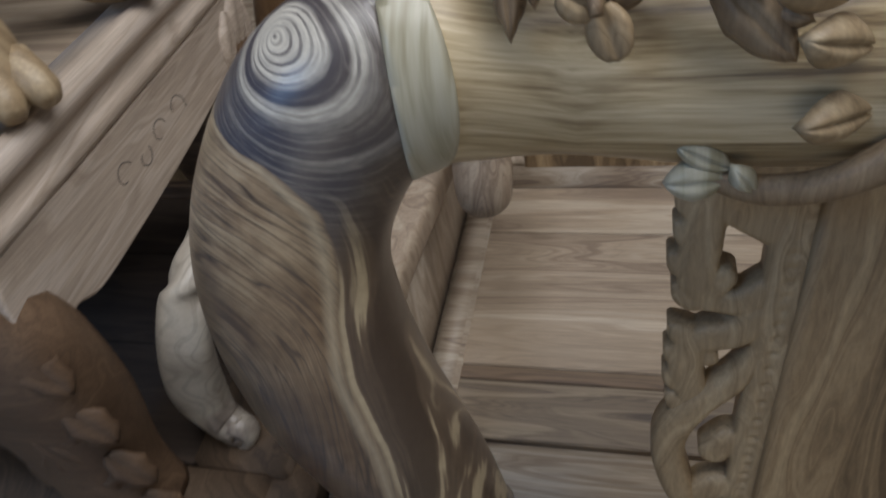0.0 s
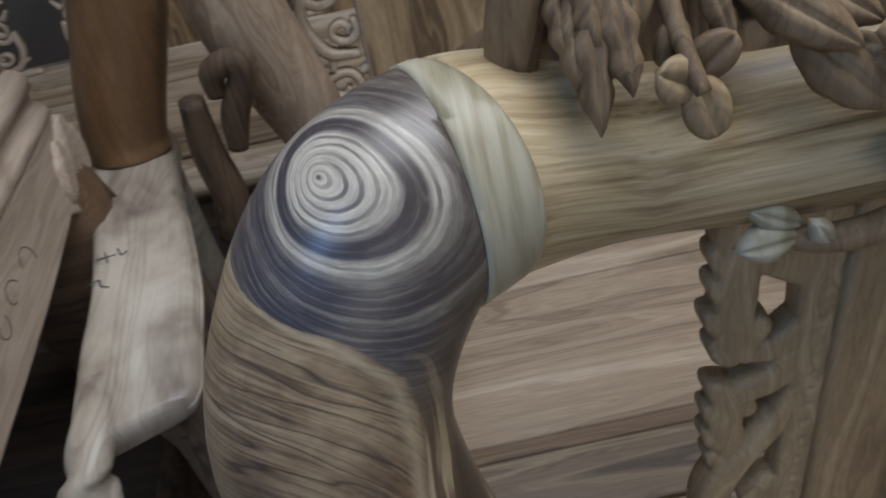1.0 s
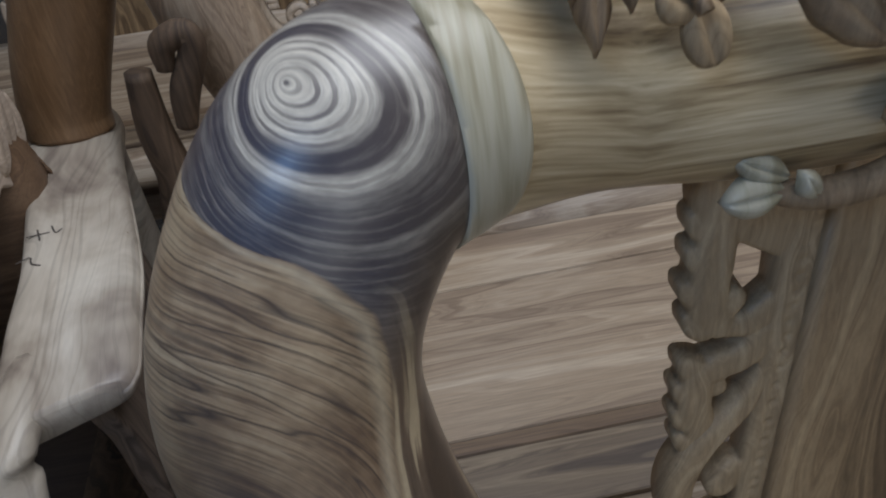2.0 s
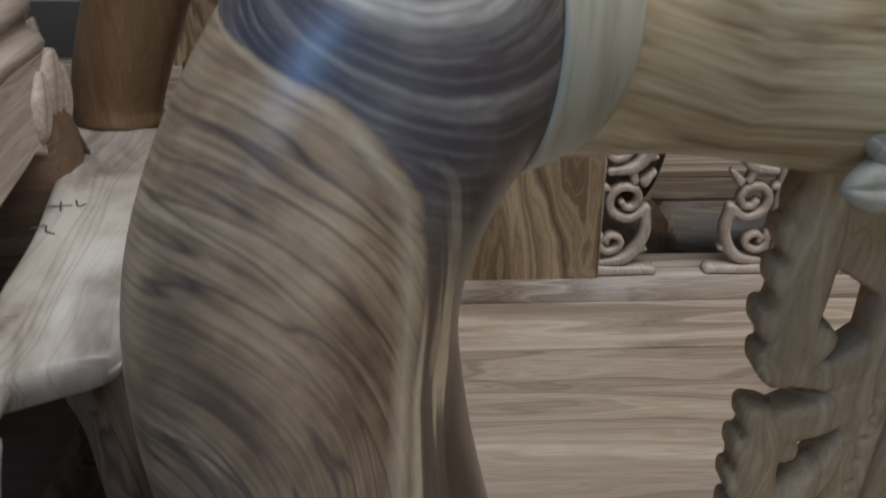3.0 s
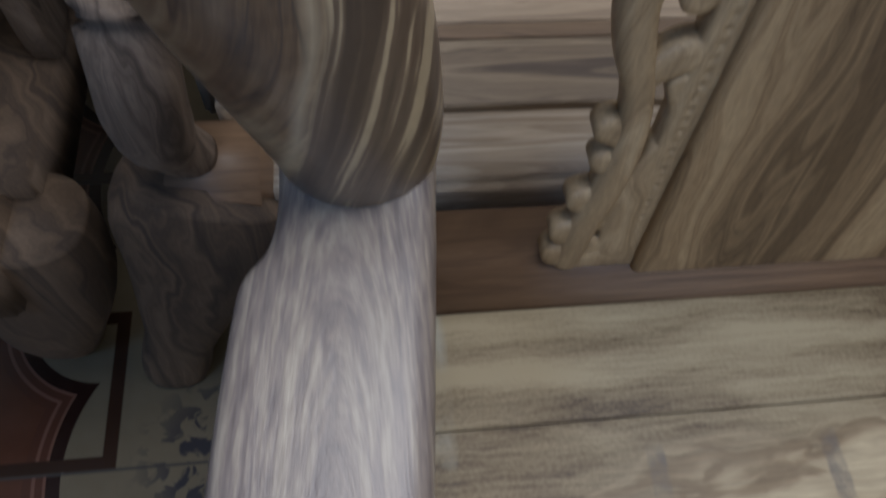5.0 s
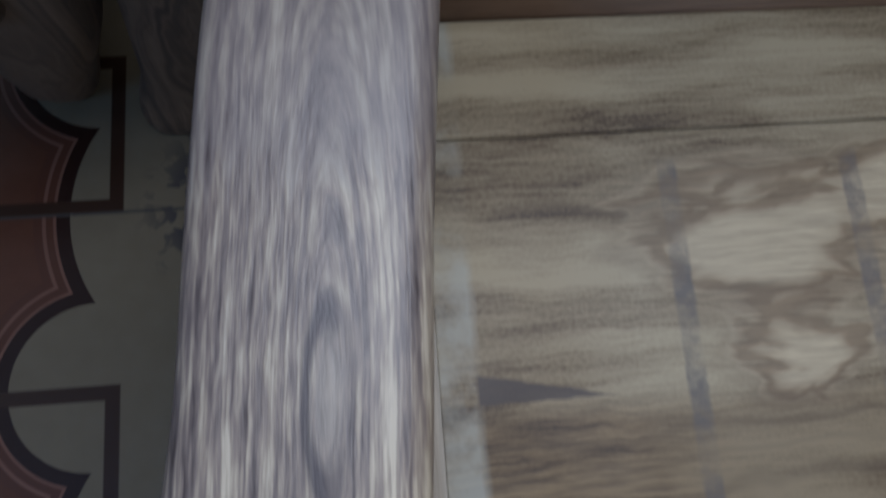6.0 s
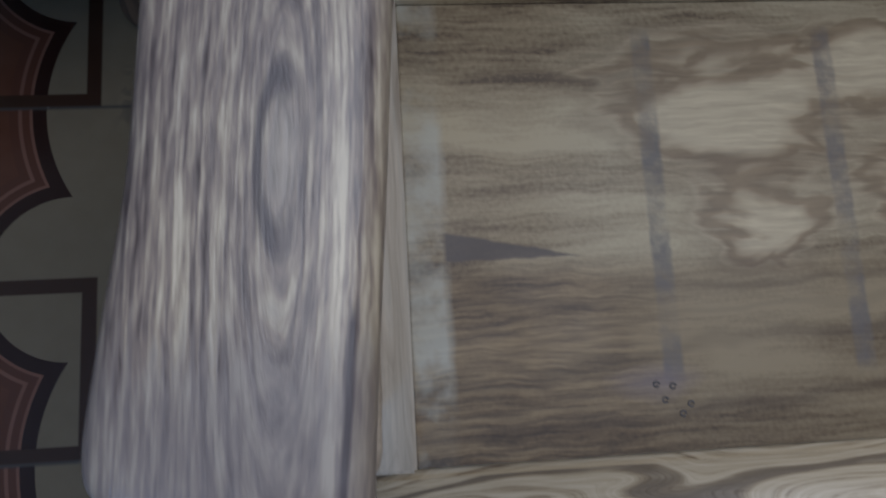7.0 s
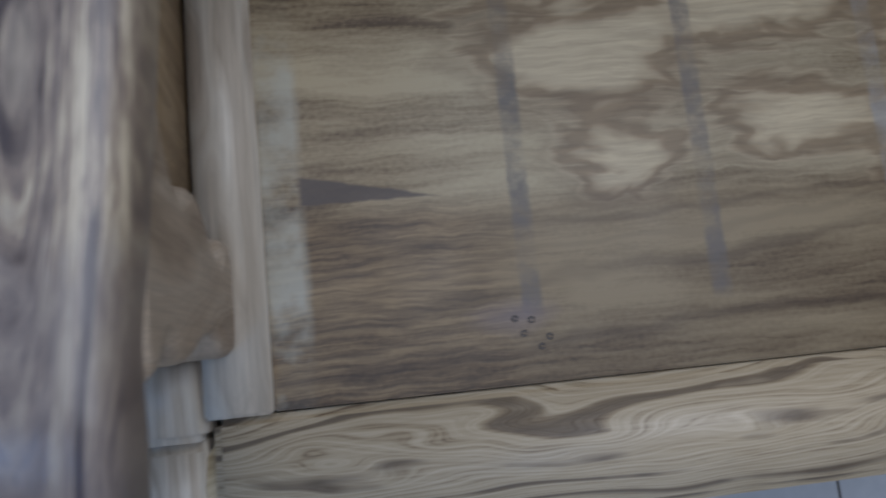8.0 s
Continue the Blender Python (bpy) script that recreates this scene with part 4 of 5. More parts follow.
def arm_knuckle():
    """Rounded front of a far armrest: it rolls over and hangs down to the seat rail."""
    rows = spline([(-0.178, -0.215, 0.684, 0.030, 0.024), (-0.176, -0.290, 0.692, 0.033, 0.026), (-0.172, -0.338, 0.682, 0.034, 0.027), (-0.172, -0.362, 0.640, 0.034, 0.028), (-0.178, -0.364, 0.590, 0.035, 0.030),
                   (-0.183, -0.352, 0.540, 0.033, 0.032), (-0.184, -0.335, 0.500, 0.026, 0.028), (-0.176, -0.318, 0.456, 0.028, 0.026)], 44)
    return tube(rows, 20, ref=(0, 0.6, 0.8), power=2.3)


def apron_bmesh(x0, x1, y, z1):
    n = 30
    lower = []
    for k in range(n + 1):
        s = k / n
        lower.append((x0 + (x1 - x0) * s, z1 - 0.07 - 0.035 * (abs(2 * s - 1) ** 3) - 0.012 * math.cos(s * 4 * math.pi)))
    m = Matrix(((1, 0, 0, 0), (0, 0, -1, y), (0, 1, 0, 0), (0, 0, 0, 1)))
    return plate([[(x0, z1), *lower, (x1, z1)][::-1]], 0.028, 0.004, m)


def seat_boards(ob, x0, x1, y0, y1, edges, z, mat, thick=0.028, label=""):
    """Boards that run along x, each its own piece with a fine joint."""
    for k, (a, b) in enumerate(zip(edges, edges[1:])):
        part("seat_board", box(x0, x1, a + 0.0006, b - 0.0006, z - thick, z), mat[k] if isinstance(mat, list) else mat, ob, label, smooth=False, bevel=0.0015)


def carved_seat(name, loc, label, x0, x1, yf, yb, splats, mats, group, detail, seat_edges, arms=(True, True)):
    """A carved hardwood seat with rows of splats. x0, x1: the seat's inner edges; yf, yb: its front and back edge."""
    ob = thing(name, loc, label, "armchair" if len(splats) == 1 else "sofa", group)
    m_seat, m_rail, m_splat, m_carve, m_post, m_arm, m_side = mats
    dx, dy = x0 + 0.107, yb - 0.258
    wide = x1 - x0
    cx = (x0 + x1) / 2
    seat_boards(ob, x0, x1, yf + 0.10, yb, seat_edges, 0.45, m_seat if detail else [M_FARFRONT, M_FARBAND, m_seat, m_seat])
    part("front_rail", box(x0 - (0.045 if detail else -0.01), x1 + (0.045 if detail else -0.01), yf, yf + 0.0995, 0.37, 0.4495), M_FRONT if detail else m_rail, ob, "pale front rail with dark flame grain" if detail else "", bevel=0.006 if detail else 0.01)
    part("apron", apron_bmesh(x0 + 0.02, x1 - 0.02, yf + 0.045, 0.369), m_rail, ob)
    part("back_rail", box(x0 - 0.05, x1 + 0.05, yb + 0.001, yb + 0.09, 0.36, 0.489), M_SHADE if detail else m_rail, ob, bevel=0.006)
    for sd, xe in ((-1, x0), (1, x1)):
        part("side_rail", box(min(xe, xe + sd * 0.048), max(xe, xe + sd * 0.048), yf + 0.10, yb, 0.37, 0.4615), m_side if detail else m_rail, ob, bevel=0.002 if detail else 0.006)
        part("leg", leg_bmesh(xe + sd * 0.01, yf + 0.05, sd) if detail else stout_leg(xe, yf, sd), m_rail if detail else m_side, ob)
        c0, c1 = sorted((xe + sd * (0.0485 if detail else -0.0095), xe + sd * 0.105))
        part("corner_block", box(c0, c1, yf + (0.085 if detail else 0.0), yf + (0.16 if detail else 0.0985), 0.36, 0.455), m_side if detail else M_SHADE, ob, bevel=0.006 if detail else 0.012)
        if detail:
            part("front_post", box(min(xe + sd * 0.046, xe + sd * 0.105), max(xe + sd * 0.046, xe + sd * 0.105), yf + 0.004, yf + 0.0845, 0.30, 0.436), m_side, ob, bevel=0.008 if detail else 0.022)
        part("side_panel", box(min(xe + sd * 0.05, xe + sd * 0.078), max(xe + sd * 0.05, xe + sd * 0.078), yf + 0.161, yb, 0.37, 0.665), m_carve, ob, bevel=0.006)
        part("leg", leg_bmesh(xe + sd * 0.01, yb + 0.045, sd), m_rail, ob)
    rows = post_rows()
    halves = []
    for flip in (False, True):
        def put(bm):
            if flip:
                mirror(bm, 0.269)
                return move(bm, (x1 - 0.645, dy, 0))
            return move(bm, (dx, dy, 0))
        low = np.array([r for r in rows if r[0] <= -0.04 or r[2] < 1.0])
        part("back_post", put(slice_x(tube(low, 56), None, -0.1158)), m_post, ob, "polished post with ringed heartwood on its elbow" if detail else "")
        mid = np.array([r for r in rows if r[2] > 1.08 and -0.168 < r[0] < 0.0])
        part("collar", put(largest(slice_x(tube(mid, 56), -0.1160, -0.0855, 0.0014))), M_COLLAR if detail else m_post, ob, "pale collar round the post" if detail else "")
        upper = between(rows, -0.15, 0.28, 1.0)
        halves.append(put(slice_x(tube(upper, 48), -0.100, None)))
        if arms[1 if flip else 0]:
            part("armrest", put(arm_bmesh()), m_arm, ob, "broad armrest with an oval grain figure" if detail else "")
            part("arm_support", put(support_bmesh() if detail else arm_knuckle()), M_PALECARVE if detail else M_GREYSIDE, ob)
    if wide > 0.8:
        a = rows[-1]
        halves.append(tube([(x0 + 0.38, a[1] + dy, a[2], a[3], a[4]), (x1 - 0.38, a[1] + dy, a[2], a[3], a[4])], 40))
    part("top_rail", merge(*halves), m_rail, ob)
    step = 0.0016 if detail else 0.0022
    fb, rb = (fret_bmesh(step), vine_bmesh(step)) if detail else (relief(FAR[:3], STILE_EDGE, step, -0.010, 0.001, 0.8), relief(FAR[3:], STILE_EDGE, step, -0.009, 0.001, 0.8))
    for s0, s1 in splats:
        part("splat", move(splat_bmesh(s0, s1), (0, dy, 0)), m_splat, ob)
        for flip in (False, True):
            made = None
            for nm, src in (("fretwork", fb), ("carved_vine" if detail else "scrollwork", rb)):
                q = src.copy()
                if flip:
                    mirror(q, 0.112)
                made = part(nm, move(q, ((s1 if flip else s0) - 0.112, dy, 0)), m_carve, made or ob)
    return ob


chair = carved_seat("armchair", (0.269, 0.0, 0.0), "carved hardwood armchair, unvarnished, with thick curved posts", -0.107, 0.645, -0.318, 0.258, [(0.112, 0.430)],
                    (M_SEAT, M_RAIL, M_SPLAT, M_CARVE, M_POST, M_ARM, M_SIDE), "carved seats", True, [-0.2175, 0.150, 0.258])
M_FARPOST = wood("far_post_wood", 'z', (0.42, 0.34, 0.25), (0.33, 0.25, 0.18), (0.18, 0.13, 0.09), 0.42, 10, 8, 0.2, 6.6, 0.7)
FARM = (M_FAR, M_FARRAIL, M_SPLAT, M_PALECARVE, M_FARPOST, M_FARPOST, M_SHADEDSIDE)
sofa = carved_seat("sofa", (0.63, 0.72, 0.0), "long carved hardwood sofa, unvarnished, standing behind the armchair", -0.24, 1.50, 0.397, 1.020,
                   [(-0.175, 0.145), (0.460, 0.780), (1.095, 1.415)], FARM, "carved seats", False, [0.497, 0.592, 0.617, 0.900, 1.020])
for k, (ox, oy) in enumerate(((-1.40, 1.04), (0.60, 0.87))):
    copy_thing(sofa, pose(0.63 + ox, 0.72 + oy, 0))


scroll_post = part("arm_scroll", tube(spline([(-0.409, 0.930, 0.892, 0.017, 0.016), (-0.416, 0.930, 0.813, 0.023, 0.022), (-0.413, 0.930, 0.737, 0.026, 0.024), (-0.428, 0.930, 0.664, 0.028, 0.025)], 26), 14), M_SHADEDSIDE, sofa, "dark carved scroll above the arm")
part("scroll_curl", tube(spline([(-0.375, 0.930, 0.890, 0.012, 0.011), (-0.369, 0.930, 0.922, 0.017, 0.016), (-0.341, 0.930, 0.933, 0.017, 0.016), (-0.336, 0.930, 0.911, 0.017, 0.016), (-0.362, 0.930, 0.858, 0.019, 0.017), (-0.375, 0.930, 0.809, 0.014, 0.013)], 34), 12), M_SHADEDSIDE, scroll_post)
part("arm_end", tube(spline([(-0.205, 0.960, 0.800, 0.038, 0.036), (-0.196, 0.820, 0.790, 0.039, 0.037), (-0.190, 0.745, 0.765, 0.040, 0.037), (-0.187, 0.715, 0.730, 0.039, 0.036),
                             (-0.187, 0.706, 0.697, 0.034, 0.031), (-0.187, 0.705, 0.684, 0.020, 0.018)], 30), 28, ref=(0, 0.7, 0.7)), M_FARPOST, sofa, "rounded end of the arm with striped grain")


# ---- carving on the armchair's top rail ----
def spray(name, items, parent, material, label="", flat=0.6):
    """Leaves and petals, each a part. items: foot, tip, width, thickness, curl, notch."""
    for foot, tip, w, th, curl, notch in items:
        d = Vector(tip) - Vector(foot)
        part(name, leaf(d.length, w, th, curl, aim(foot, d, (0.05, -1, 0.35)), notch, 0.35 if flat > 0.5 else 0.75, 14, 12, flat), material, parent, label)


# carving wood made darker in place of the deep shadow among the leaves
M_CRESTSHADE = wood("shaded_crest_wood", 'z', (0.30, 0.215, 0.13), (0.225, 0.152, 0.088), (0.085, 0.054, 0.031), 0.5, 16, 5, 0.25, 2.2, 0.8)
crest_edge = [(-0.048, 1.135), (-0.056, 1.165), (-0.052, 1.190), (-0.072, 1.215), (-0.066, 1.240), (-0.040, 1.262), (-0.005, 1.258), (0.030, 1.276), (0.062, 1.262), (0.095, 1.290), (0.150, 1.292), (0.190, 1.315), (0.269, 1.330)]
crest_edge += [(0.538 - u, v) for u, v in crest_edge[-2::-1]]
gap = [(0.006, 1.165), (0.012, 1.186), (0.034, 1.187), (0.050, 1.170), (0.046, 1.151), (0.024, 1.143)]
gaps = [gap, [(0.538 - u, v) for u, v in gap]]
crest = part("crest", plate([smooth_loop(crest_edge, 5).tolist()] + [smooth_loop(g, 5).tolist() for g in gaps],
                            0.05, 0.012, Matrix(((1, 0, 0, 0), (0, 0, -1, 0.385), (0, 1, 0, 0), (0, 0, 0, 1)))), M_CRESTSHADE, chair, "carved crest of leaves")
spray("leaf", [((-0.055, 0.340, 1.205), (-0.056, 0.316, 1.145), 0.017, 0.009, 0.05, 0.20), ((-0.060, 0.345, 1.205), (-0.063, 0.324, 1.163), 0.014, 0.008, 0.05, 0.18),
               ((-0.046, 0.338, 1.205), (-0.043, 0.314, 1.162), 0.016, 0.008, 0.05, 0.20), ((-0.035, 0.345, 1.205), (-0.050, 0.320, 1.168), 0.014, 0.008, 0.05, 0.16),
               ((-0.064, 0.350, 1.205), (-0.066, 0.330, 1.174), 0.013, 0.008, 0.05, 0.18), ((-0.051, 0.352, 1.215), (-0.052, 0.326, 1.176), 0.026, 0.012, 0.03, 0.14), ((-0.038, 0.352, 1.215), (-0.034, 0.334, 1.178), 0.020, 0.010, 0.03, 0.14),
               ((0.009, 0.345, 1.190), (0.057, 0.320, 1.158), 0.024, 0.009, 0.04, 0.05), ((0.028, 0.350, 1.190), (0.068, 0.326, 1.164), 0.022, 0.009, 0.04, 0.05), ((-0.004, 0.345, 1.195), (0.006, 0.333, 1.164), 0.013, 0.007, 0.04, 0.08),
               ((0.002, 0.352, 1.180), (0.017, 0.343, 1.156), 0.012, 0.006, 0.02, 0.10), ((0.036, 0.337, 1.162), (0.073, 0.316, 1.128), 0.027, 0.011, 0.05, 0.04), ((0.053, 0.340, 1.150), (0.078, 0.318, 1.146), 0.020, 0.010, 0.05, 0.04)], crest, M_CRESTSHADE)
# two petals in the lit wood, then two in the shaded copy
spray("petal", [((-0.014, 0.319, 1.158), (-0.033, 0.315, 1.170), 0.021, 0.0042, 0.02, 0.0), ((-0.014, 0.319, 1.160), (-0.005, 0.313, 1.134), 0.022, 0.0042, 0.02, 0.0)], crest, M_CARVE, flat=0.28)
spray("petal", [((-0.012, 0.332, 1.154), (0.006, 0.329, 1.173), 0.022, 0.0045, 0.02, 0.0), ((-0.018, 0.334, 1.160), (-0.022, 0.331, 1.184), 0.018, 0.0045, 0.02, 0.0)], crest, M_CRESTSHADE, flat=0.28)
part("stem", tube(spline([(-0.024, 0.345, 1.205, 0.005, 0.005), (-0.020, 0.328, 1.180, 0.0042, 0.0042), (-0.015, 0.309, 1.160, 0.0034, 0.0034)], 14), 10, ref=(0, 0.9, 0.4)), M_CRESTSHADE, crest)
part("stem", tube(spline([(-0.085, 0.360, 1.150, 0.012, 0.012), (-0.075, 0.358, 1.200, 0.014, 0.012), (-0.040, 0.365, 1.245, 0.014, 0.012), (0.010, 0.37, 1.235, 0.014, 0.012),
                          (0.060, 0.372, 1.225, 0.016, 0.012)], 26), 12), M_CRESTSHADE, crest)
spray("leaf", [((0.096, 0.335, 1.156), (0.054, 0.310, 1.170), 0.028, 0.012, 0.06, 0.0), ((0.104, 0.335, 1.125), (0.070, 0.308, 1.144), 0.026, 0.011, 0.06, 0.0), ((0.112, 0.335, 1.088), (0.074, 0.306, 1.098), 0.026, 0.011, 0.08, 0.0),
               ((0.168, 0.335, 1.185), (0.132, 0.310, 1.150), 0.036, 0.012, 0.1, 0.0), ((0.155, 0.335, 1.120), (0.126, 0.308, 1.100), 0.030, 0.011, 0.1, 0.0),
               ((0.269, 0.345, 1.200), (0.190, 0.315, 1.160), 0.060, 0.015, 0.1, 0.04), ((0.269, 0.345, 1.200), (0.348, 0.315, 1.160), 0.060, 0.015, 0.1, 0.04),
               ((0.378, 0.335, 1.180), (0.418, 0.310, 1.140), 0.045, 0.014, 0.1, 0.0), ((0.420, 0.335, 1.158), (0.458, 0.305, 1.122), 0.040, 0.013, 0.12, 0.0),
               ((0.510, 0.345, 1.172), (0.453, 0.312, 1.114), 0.044, 0.014, 0.05, 0.05), ((0.269, 0.345, 1.225), (0.269, 0.320, 1.140), 0.055, 0.016, 0.1, 0.0)], crest, M_CARVE)
# branch with buds under the rail
branch = part("branch", tube(spline([(0.040, 0.329, 1.050, 0.006, 0.006), (0.070, 0.322, 1.046, 0.009, 0.008), (0.105, 0.320, 1.053, 0.010, 0.009), (0.140, 0.322, 1.076, 0.012, 0.010),
                                     (0.170, 0.325, 1.094, 0.012, 0.010), (0.230, 0.328, 1.085, 0.012, 0.010)], 34), 12, ref=(0, 1, 0)), M_CRESTSHADE, chair)
spray("bud", [((0.050, 0.328, 1.050), (0.018, 0.326, 1.048), 0.026, 0.010, 0.02, 0.0), ((0.052, 0.330, 1.056), (0.024, 0.332, 1.070), 0.018, 0.009, 0.02, 0.0),
              ((0.064, 0.322, 1.048), (0.052, 0.318, 1.066), 0.014, 0.008, 0.02, 0.0)], branch, M_COLLAR, "pale carved bud")

# pencilled circles on the seat
for mx, my in ((0.080, -0.166), (0.086, -0.178), (0.099, -0.189), (0.093, -0.168), (0.106, -0.182)):
    rows = [(mx + 0.0022 * math.cos(a), my + 0.0020 * math.sin(a), 0.4503, 0.0008, 0.0003) for a in np.linspace(0, 5.6, 14)]
    part("pencil_mark", tube(rows, 6, ref=(0, 0, 1)), M_PENCIL, chair)


# ---- second armchair, to the side, with a pale armrest and a brown post ----
side_chair = thing("armchair", (-0.95, 0.65, 0.0), "carved armchair with raw pale armrest and smooth brown post", "armchair", "carved seats")
SX0, SX1, SF, SB = -1.33, -0.60, 0.315, 0.99
seat_boards(side_chair, SX0, SX1, SF + 0.10, SB, [0.415, 0.62, 0.83, 0.99], 0.45, M_DEEPSHADE)
part("front_rail", box(SX0 - 0.1, SX1 + 0.12, SF, SF + 0.0995, 0.37, 0.4495), M_SHADEDSIDE, side_chair, bevel=0.006)
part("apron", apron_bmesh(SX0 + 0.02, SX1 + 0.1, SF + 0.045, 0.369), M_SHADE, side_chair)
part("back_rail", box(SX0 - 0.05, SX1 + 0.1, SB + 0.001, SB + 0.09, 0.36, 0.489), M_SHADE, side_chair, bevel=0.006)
part("side_rail", box(SX1, SX1 + 0.145, SF + 0.10, SB, 0.37, 0.4615), M_SHADEDSIDE, side_chair, bevel=0.006)
part("leg", tube(spline([(-0.48, 0.395, 0.436, 0.068, 0.055), (-0.485, 0.392, 0.38, 0.074, 0.060), (-0.50, 0.395, 0.30, 0.072, 0.062), (-0.535, 0.405, 0.2, 0.064, 0.058), (-0.575, 0.435, 0.08, 0.054, 0.052),
                         (-0.598, 0.46, 0.02, 0.058, 0.054), (-0.60, 0.464, 0.0, 0.054, 0.050)], 34), 24, power=2.6), M_SHADEDSIDE, side_chair)
part("side_panel", plate([smooth_loop([(0.800, 0.4625), (0.720, 0.4625), (0.640, 0.4625), (0.575, 0.4625), (0.570, 0.560), (0.574, 0.650), (0.566, 0.735), (0.660, 0.738),
                                       (0.740, 0.738), (0.800, 0.735)], 4).tolist()], 0.026, 0.004, Matrix(((0, 0, 1, -0.462), (1, 0, 0, 0), (0, 1, 0, 0), (0, 0, 0, 1)))), M_GREYSIDE, side_chair, "plain side board under the pale armrest")
for lx, ly in ((SX1 + 0.05, SB + 0.045), (SX0 - 0.05, SF + 0.06), (SX0 - 0.05, SB + 0.045)):
    part("leg", leg_bmesh(lx, ly, 1 if lx > -0.9 else -1), M_SHADE, side_chair)


def pale_arm_bmesh():
    rows = spline([  # y, left x, right x, top z, thickness
        (0.540, -0.540, -0.425, 0.762, 0.030), (0.545, -0.543, -0.419, 0.767, 0.038), (0.552, -0.545, -0.415, 0.769, 0.040),
        (0.575, -0.549, -0.412, 0.770, 0.042), (0.640, -0.556, -0.419, 0.770, 0.045), (0.740, -0.565, -0.432, 0.770, 0.05), (0.840, -0.585, -0.455, 0.770, 0.055),
        (0.920, -0.603, -0.476, 0.770, 0.06), (1.000, -0.622, -0.497, 0.772, 0.065), (1.045, -0.628, -0.505, 0.775, 0.07), (1.10, -0.63, -0.51, 0.78, 0.07)], 60)
    bm = bmesh.new()
    rings = []
    for y, xl, xr, zt, th in rows:
        c, hw, hz = (xl + xr) / 2, (xr - xl) / 2, th / 2
        ring = []
        for k in range(36):
            a = 2 * math.pi * k / 36
            ca, sa = math.cos(a), math.sin(a)
            px = math.copysign(abs(ca) ** 0.30, ca)
            pz = math.copysign(abs(sa) ** 0.62, sa)
            dish = 0.010 * max(0, px) ** 2 if pz > 0 else 0
            slant = 0.30 * (xr - c - hw * px) * max(0.0, 1 - (y - 0.54) / 0.12)
            ring.append(bm.verts.new((c + hw * px, y - slant + 0.012 * max(0.0, 1 - (y - 0.54) / 0.12), zt - hz + hz * pz - dish - 0.35 * slant)))
        rings.append(ring)
    for a, b in zip(rings, rings[1:]):
        for k in range(36):
            bm.faces.new((a[k], a[(k + 1) % 36], b[(k + 1) % 36], b[k]))
    bm.faces.new(rings[0][::-1])
    bm.faces.new(rings[-1])
    return bm


arm = part("armrest", pale_arm_bmesh(), M_PALE, side_chair, "raw pale armrest with pencilled figures")
part("arm_support", tube(spline([(-0.520, 0.610, 0.750, 0.024, 0.016), (-0.521, 0.560, 0.749, 0.024, 0.017), (-0.524, 0.520, 0.741, 0.026, 0.018), (-0.530, 0.488, 0.712, 0.030, 0.022), (-0.545, 0.472, 0.655, 0.034, 0.027),
                                 (-0.563, 0.470, 0.590, 0.037, 0.030), (-0.569, 0.470, 0.535, 0.035, 0.030), (-0.555, 0.465, 0.497, 0.030, 0.027), (-0.530, 0.459, 0.485, 0.022, 0.022)], 50), 20, ref=(0, 0.75, 0.66), power=2.6), M_PALE, side_chair)
part("volute", tube([(u, 0.458, v, 0.012, 0.020) for u, v in scroll(-0.535, 0.482, 0.022, 0.005, -1.5, 1.3, 26)], 10), M_PALE, side_chair)
brown = spline([(-0.567, 1.055, 0.765, 0.061, 0.055), (-0.563, 1.06, 0.80, 0.061, 0.055), (-0.540, 1.062, 0.865, 0.063, 0.056), (-0.510, 1.065, 0.935, 0.064, 0.056), (-0.482, 1.07, 1.01, 0.065, 0.058),
                (-0.475, 1.075, 1.09, 0.065, 0.058), (-0.500, 1.08, 1.16, 0.062, 0.056), (-0.560, 1.09, 1.21, 0.060, 0.055), (-0.66, 1.09, 1.225, 0.058, 0.055), (-0.95, 1.09, 1.22, 0.058, 0.055)], 70)
part("back_post", tube(brown, 36), M_BROWN, side_chair, "smooth brown round post")
part("back_post", tube([(-1.36, 1.06, 0.46, 0.05, 0.05), (-1.38, 1.08, 1.22, 0.055, 0.05)], 24), M_BROWN, side_chair)
part("post_base", tube(spline([(-0.555, 1.045, 0.46, 0.045, 0.045), (-0.560, 1.05, 0.60, 0.048, 0.046), (-0.566, 1.055, 0.735, 0.058, 0.052)], 14), 24), M_PALE, side_chair)
part("top_rail", tube([(-0.94, 1.09, 1.22, 0.058, 0.055), (-1.38, 1.09, 1.22, 0.058, 0.055)], 30), M_BROWN, side_chair)
part("splat", move(splat_bmesh(-1.12, -0.80), (0, SB - 0.258, 0)), M_SPLAT, side_chair)
# pencilled figures on the pale armrest: strokes that cannot be read
for k, stroke in enumerate(([(-0.566, 0.800), (-0.540, 0.803)], [(-0.556, 0.812), (-0.548, 0.790)], [(-0.540, 0.815), (-0.532, 0.800), (-0.526, 0.806)],
                            [(-0.566, 0.752), (-0.552, 0.760), (-0.548, 0.748), (-0.536, 0.742)])):
    rows = spline([(x, y, 0.7703, 0.0011, 0.0004) for x, y in stroke], 8)
    part("pencil_mark", tube(rows, 6, ref=(0, 0, 1)), M_PENCIL, arm)

# ---- tea table stacked on the side chair ----
table = thing("tea_table", (-0.92, 0.65, 0.45), "carved beige tea table with moulded edge, stacked on an armchair", "table")
TX0, TX1, TY0, TY1 = -1.25, -0.605, 0.36, 0.93
part("tabletop", box(TX0 + 0.02, TX1 - 0.03, TY0 + 0.04, TY1 - 0.04, 0.952, 0.972), M_FAR, table, bevel=0.002)


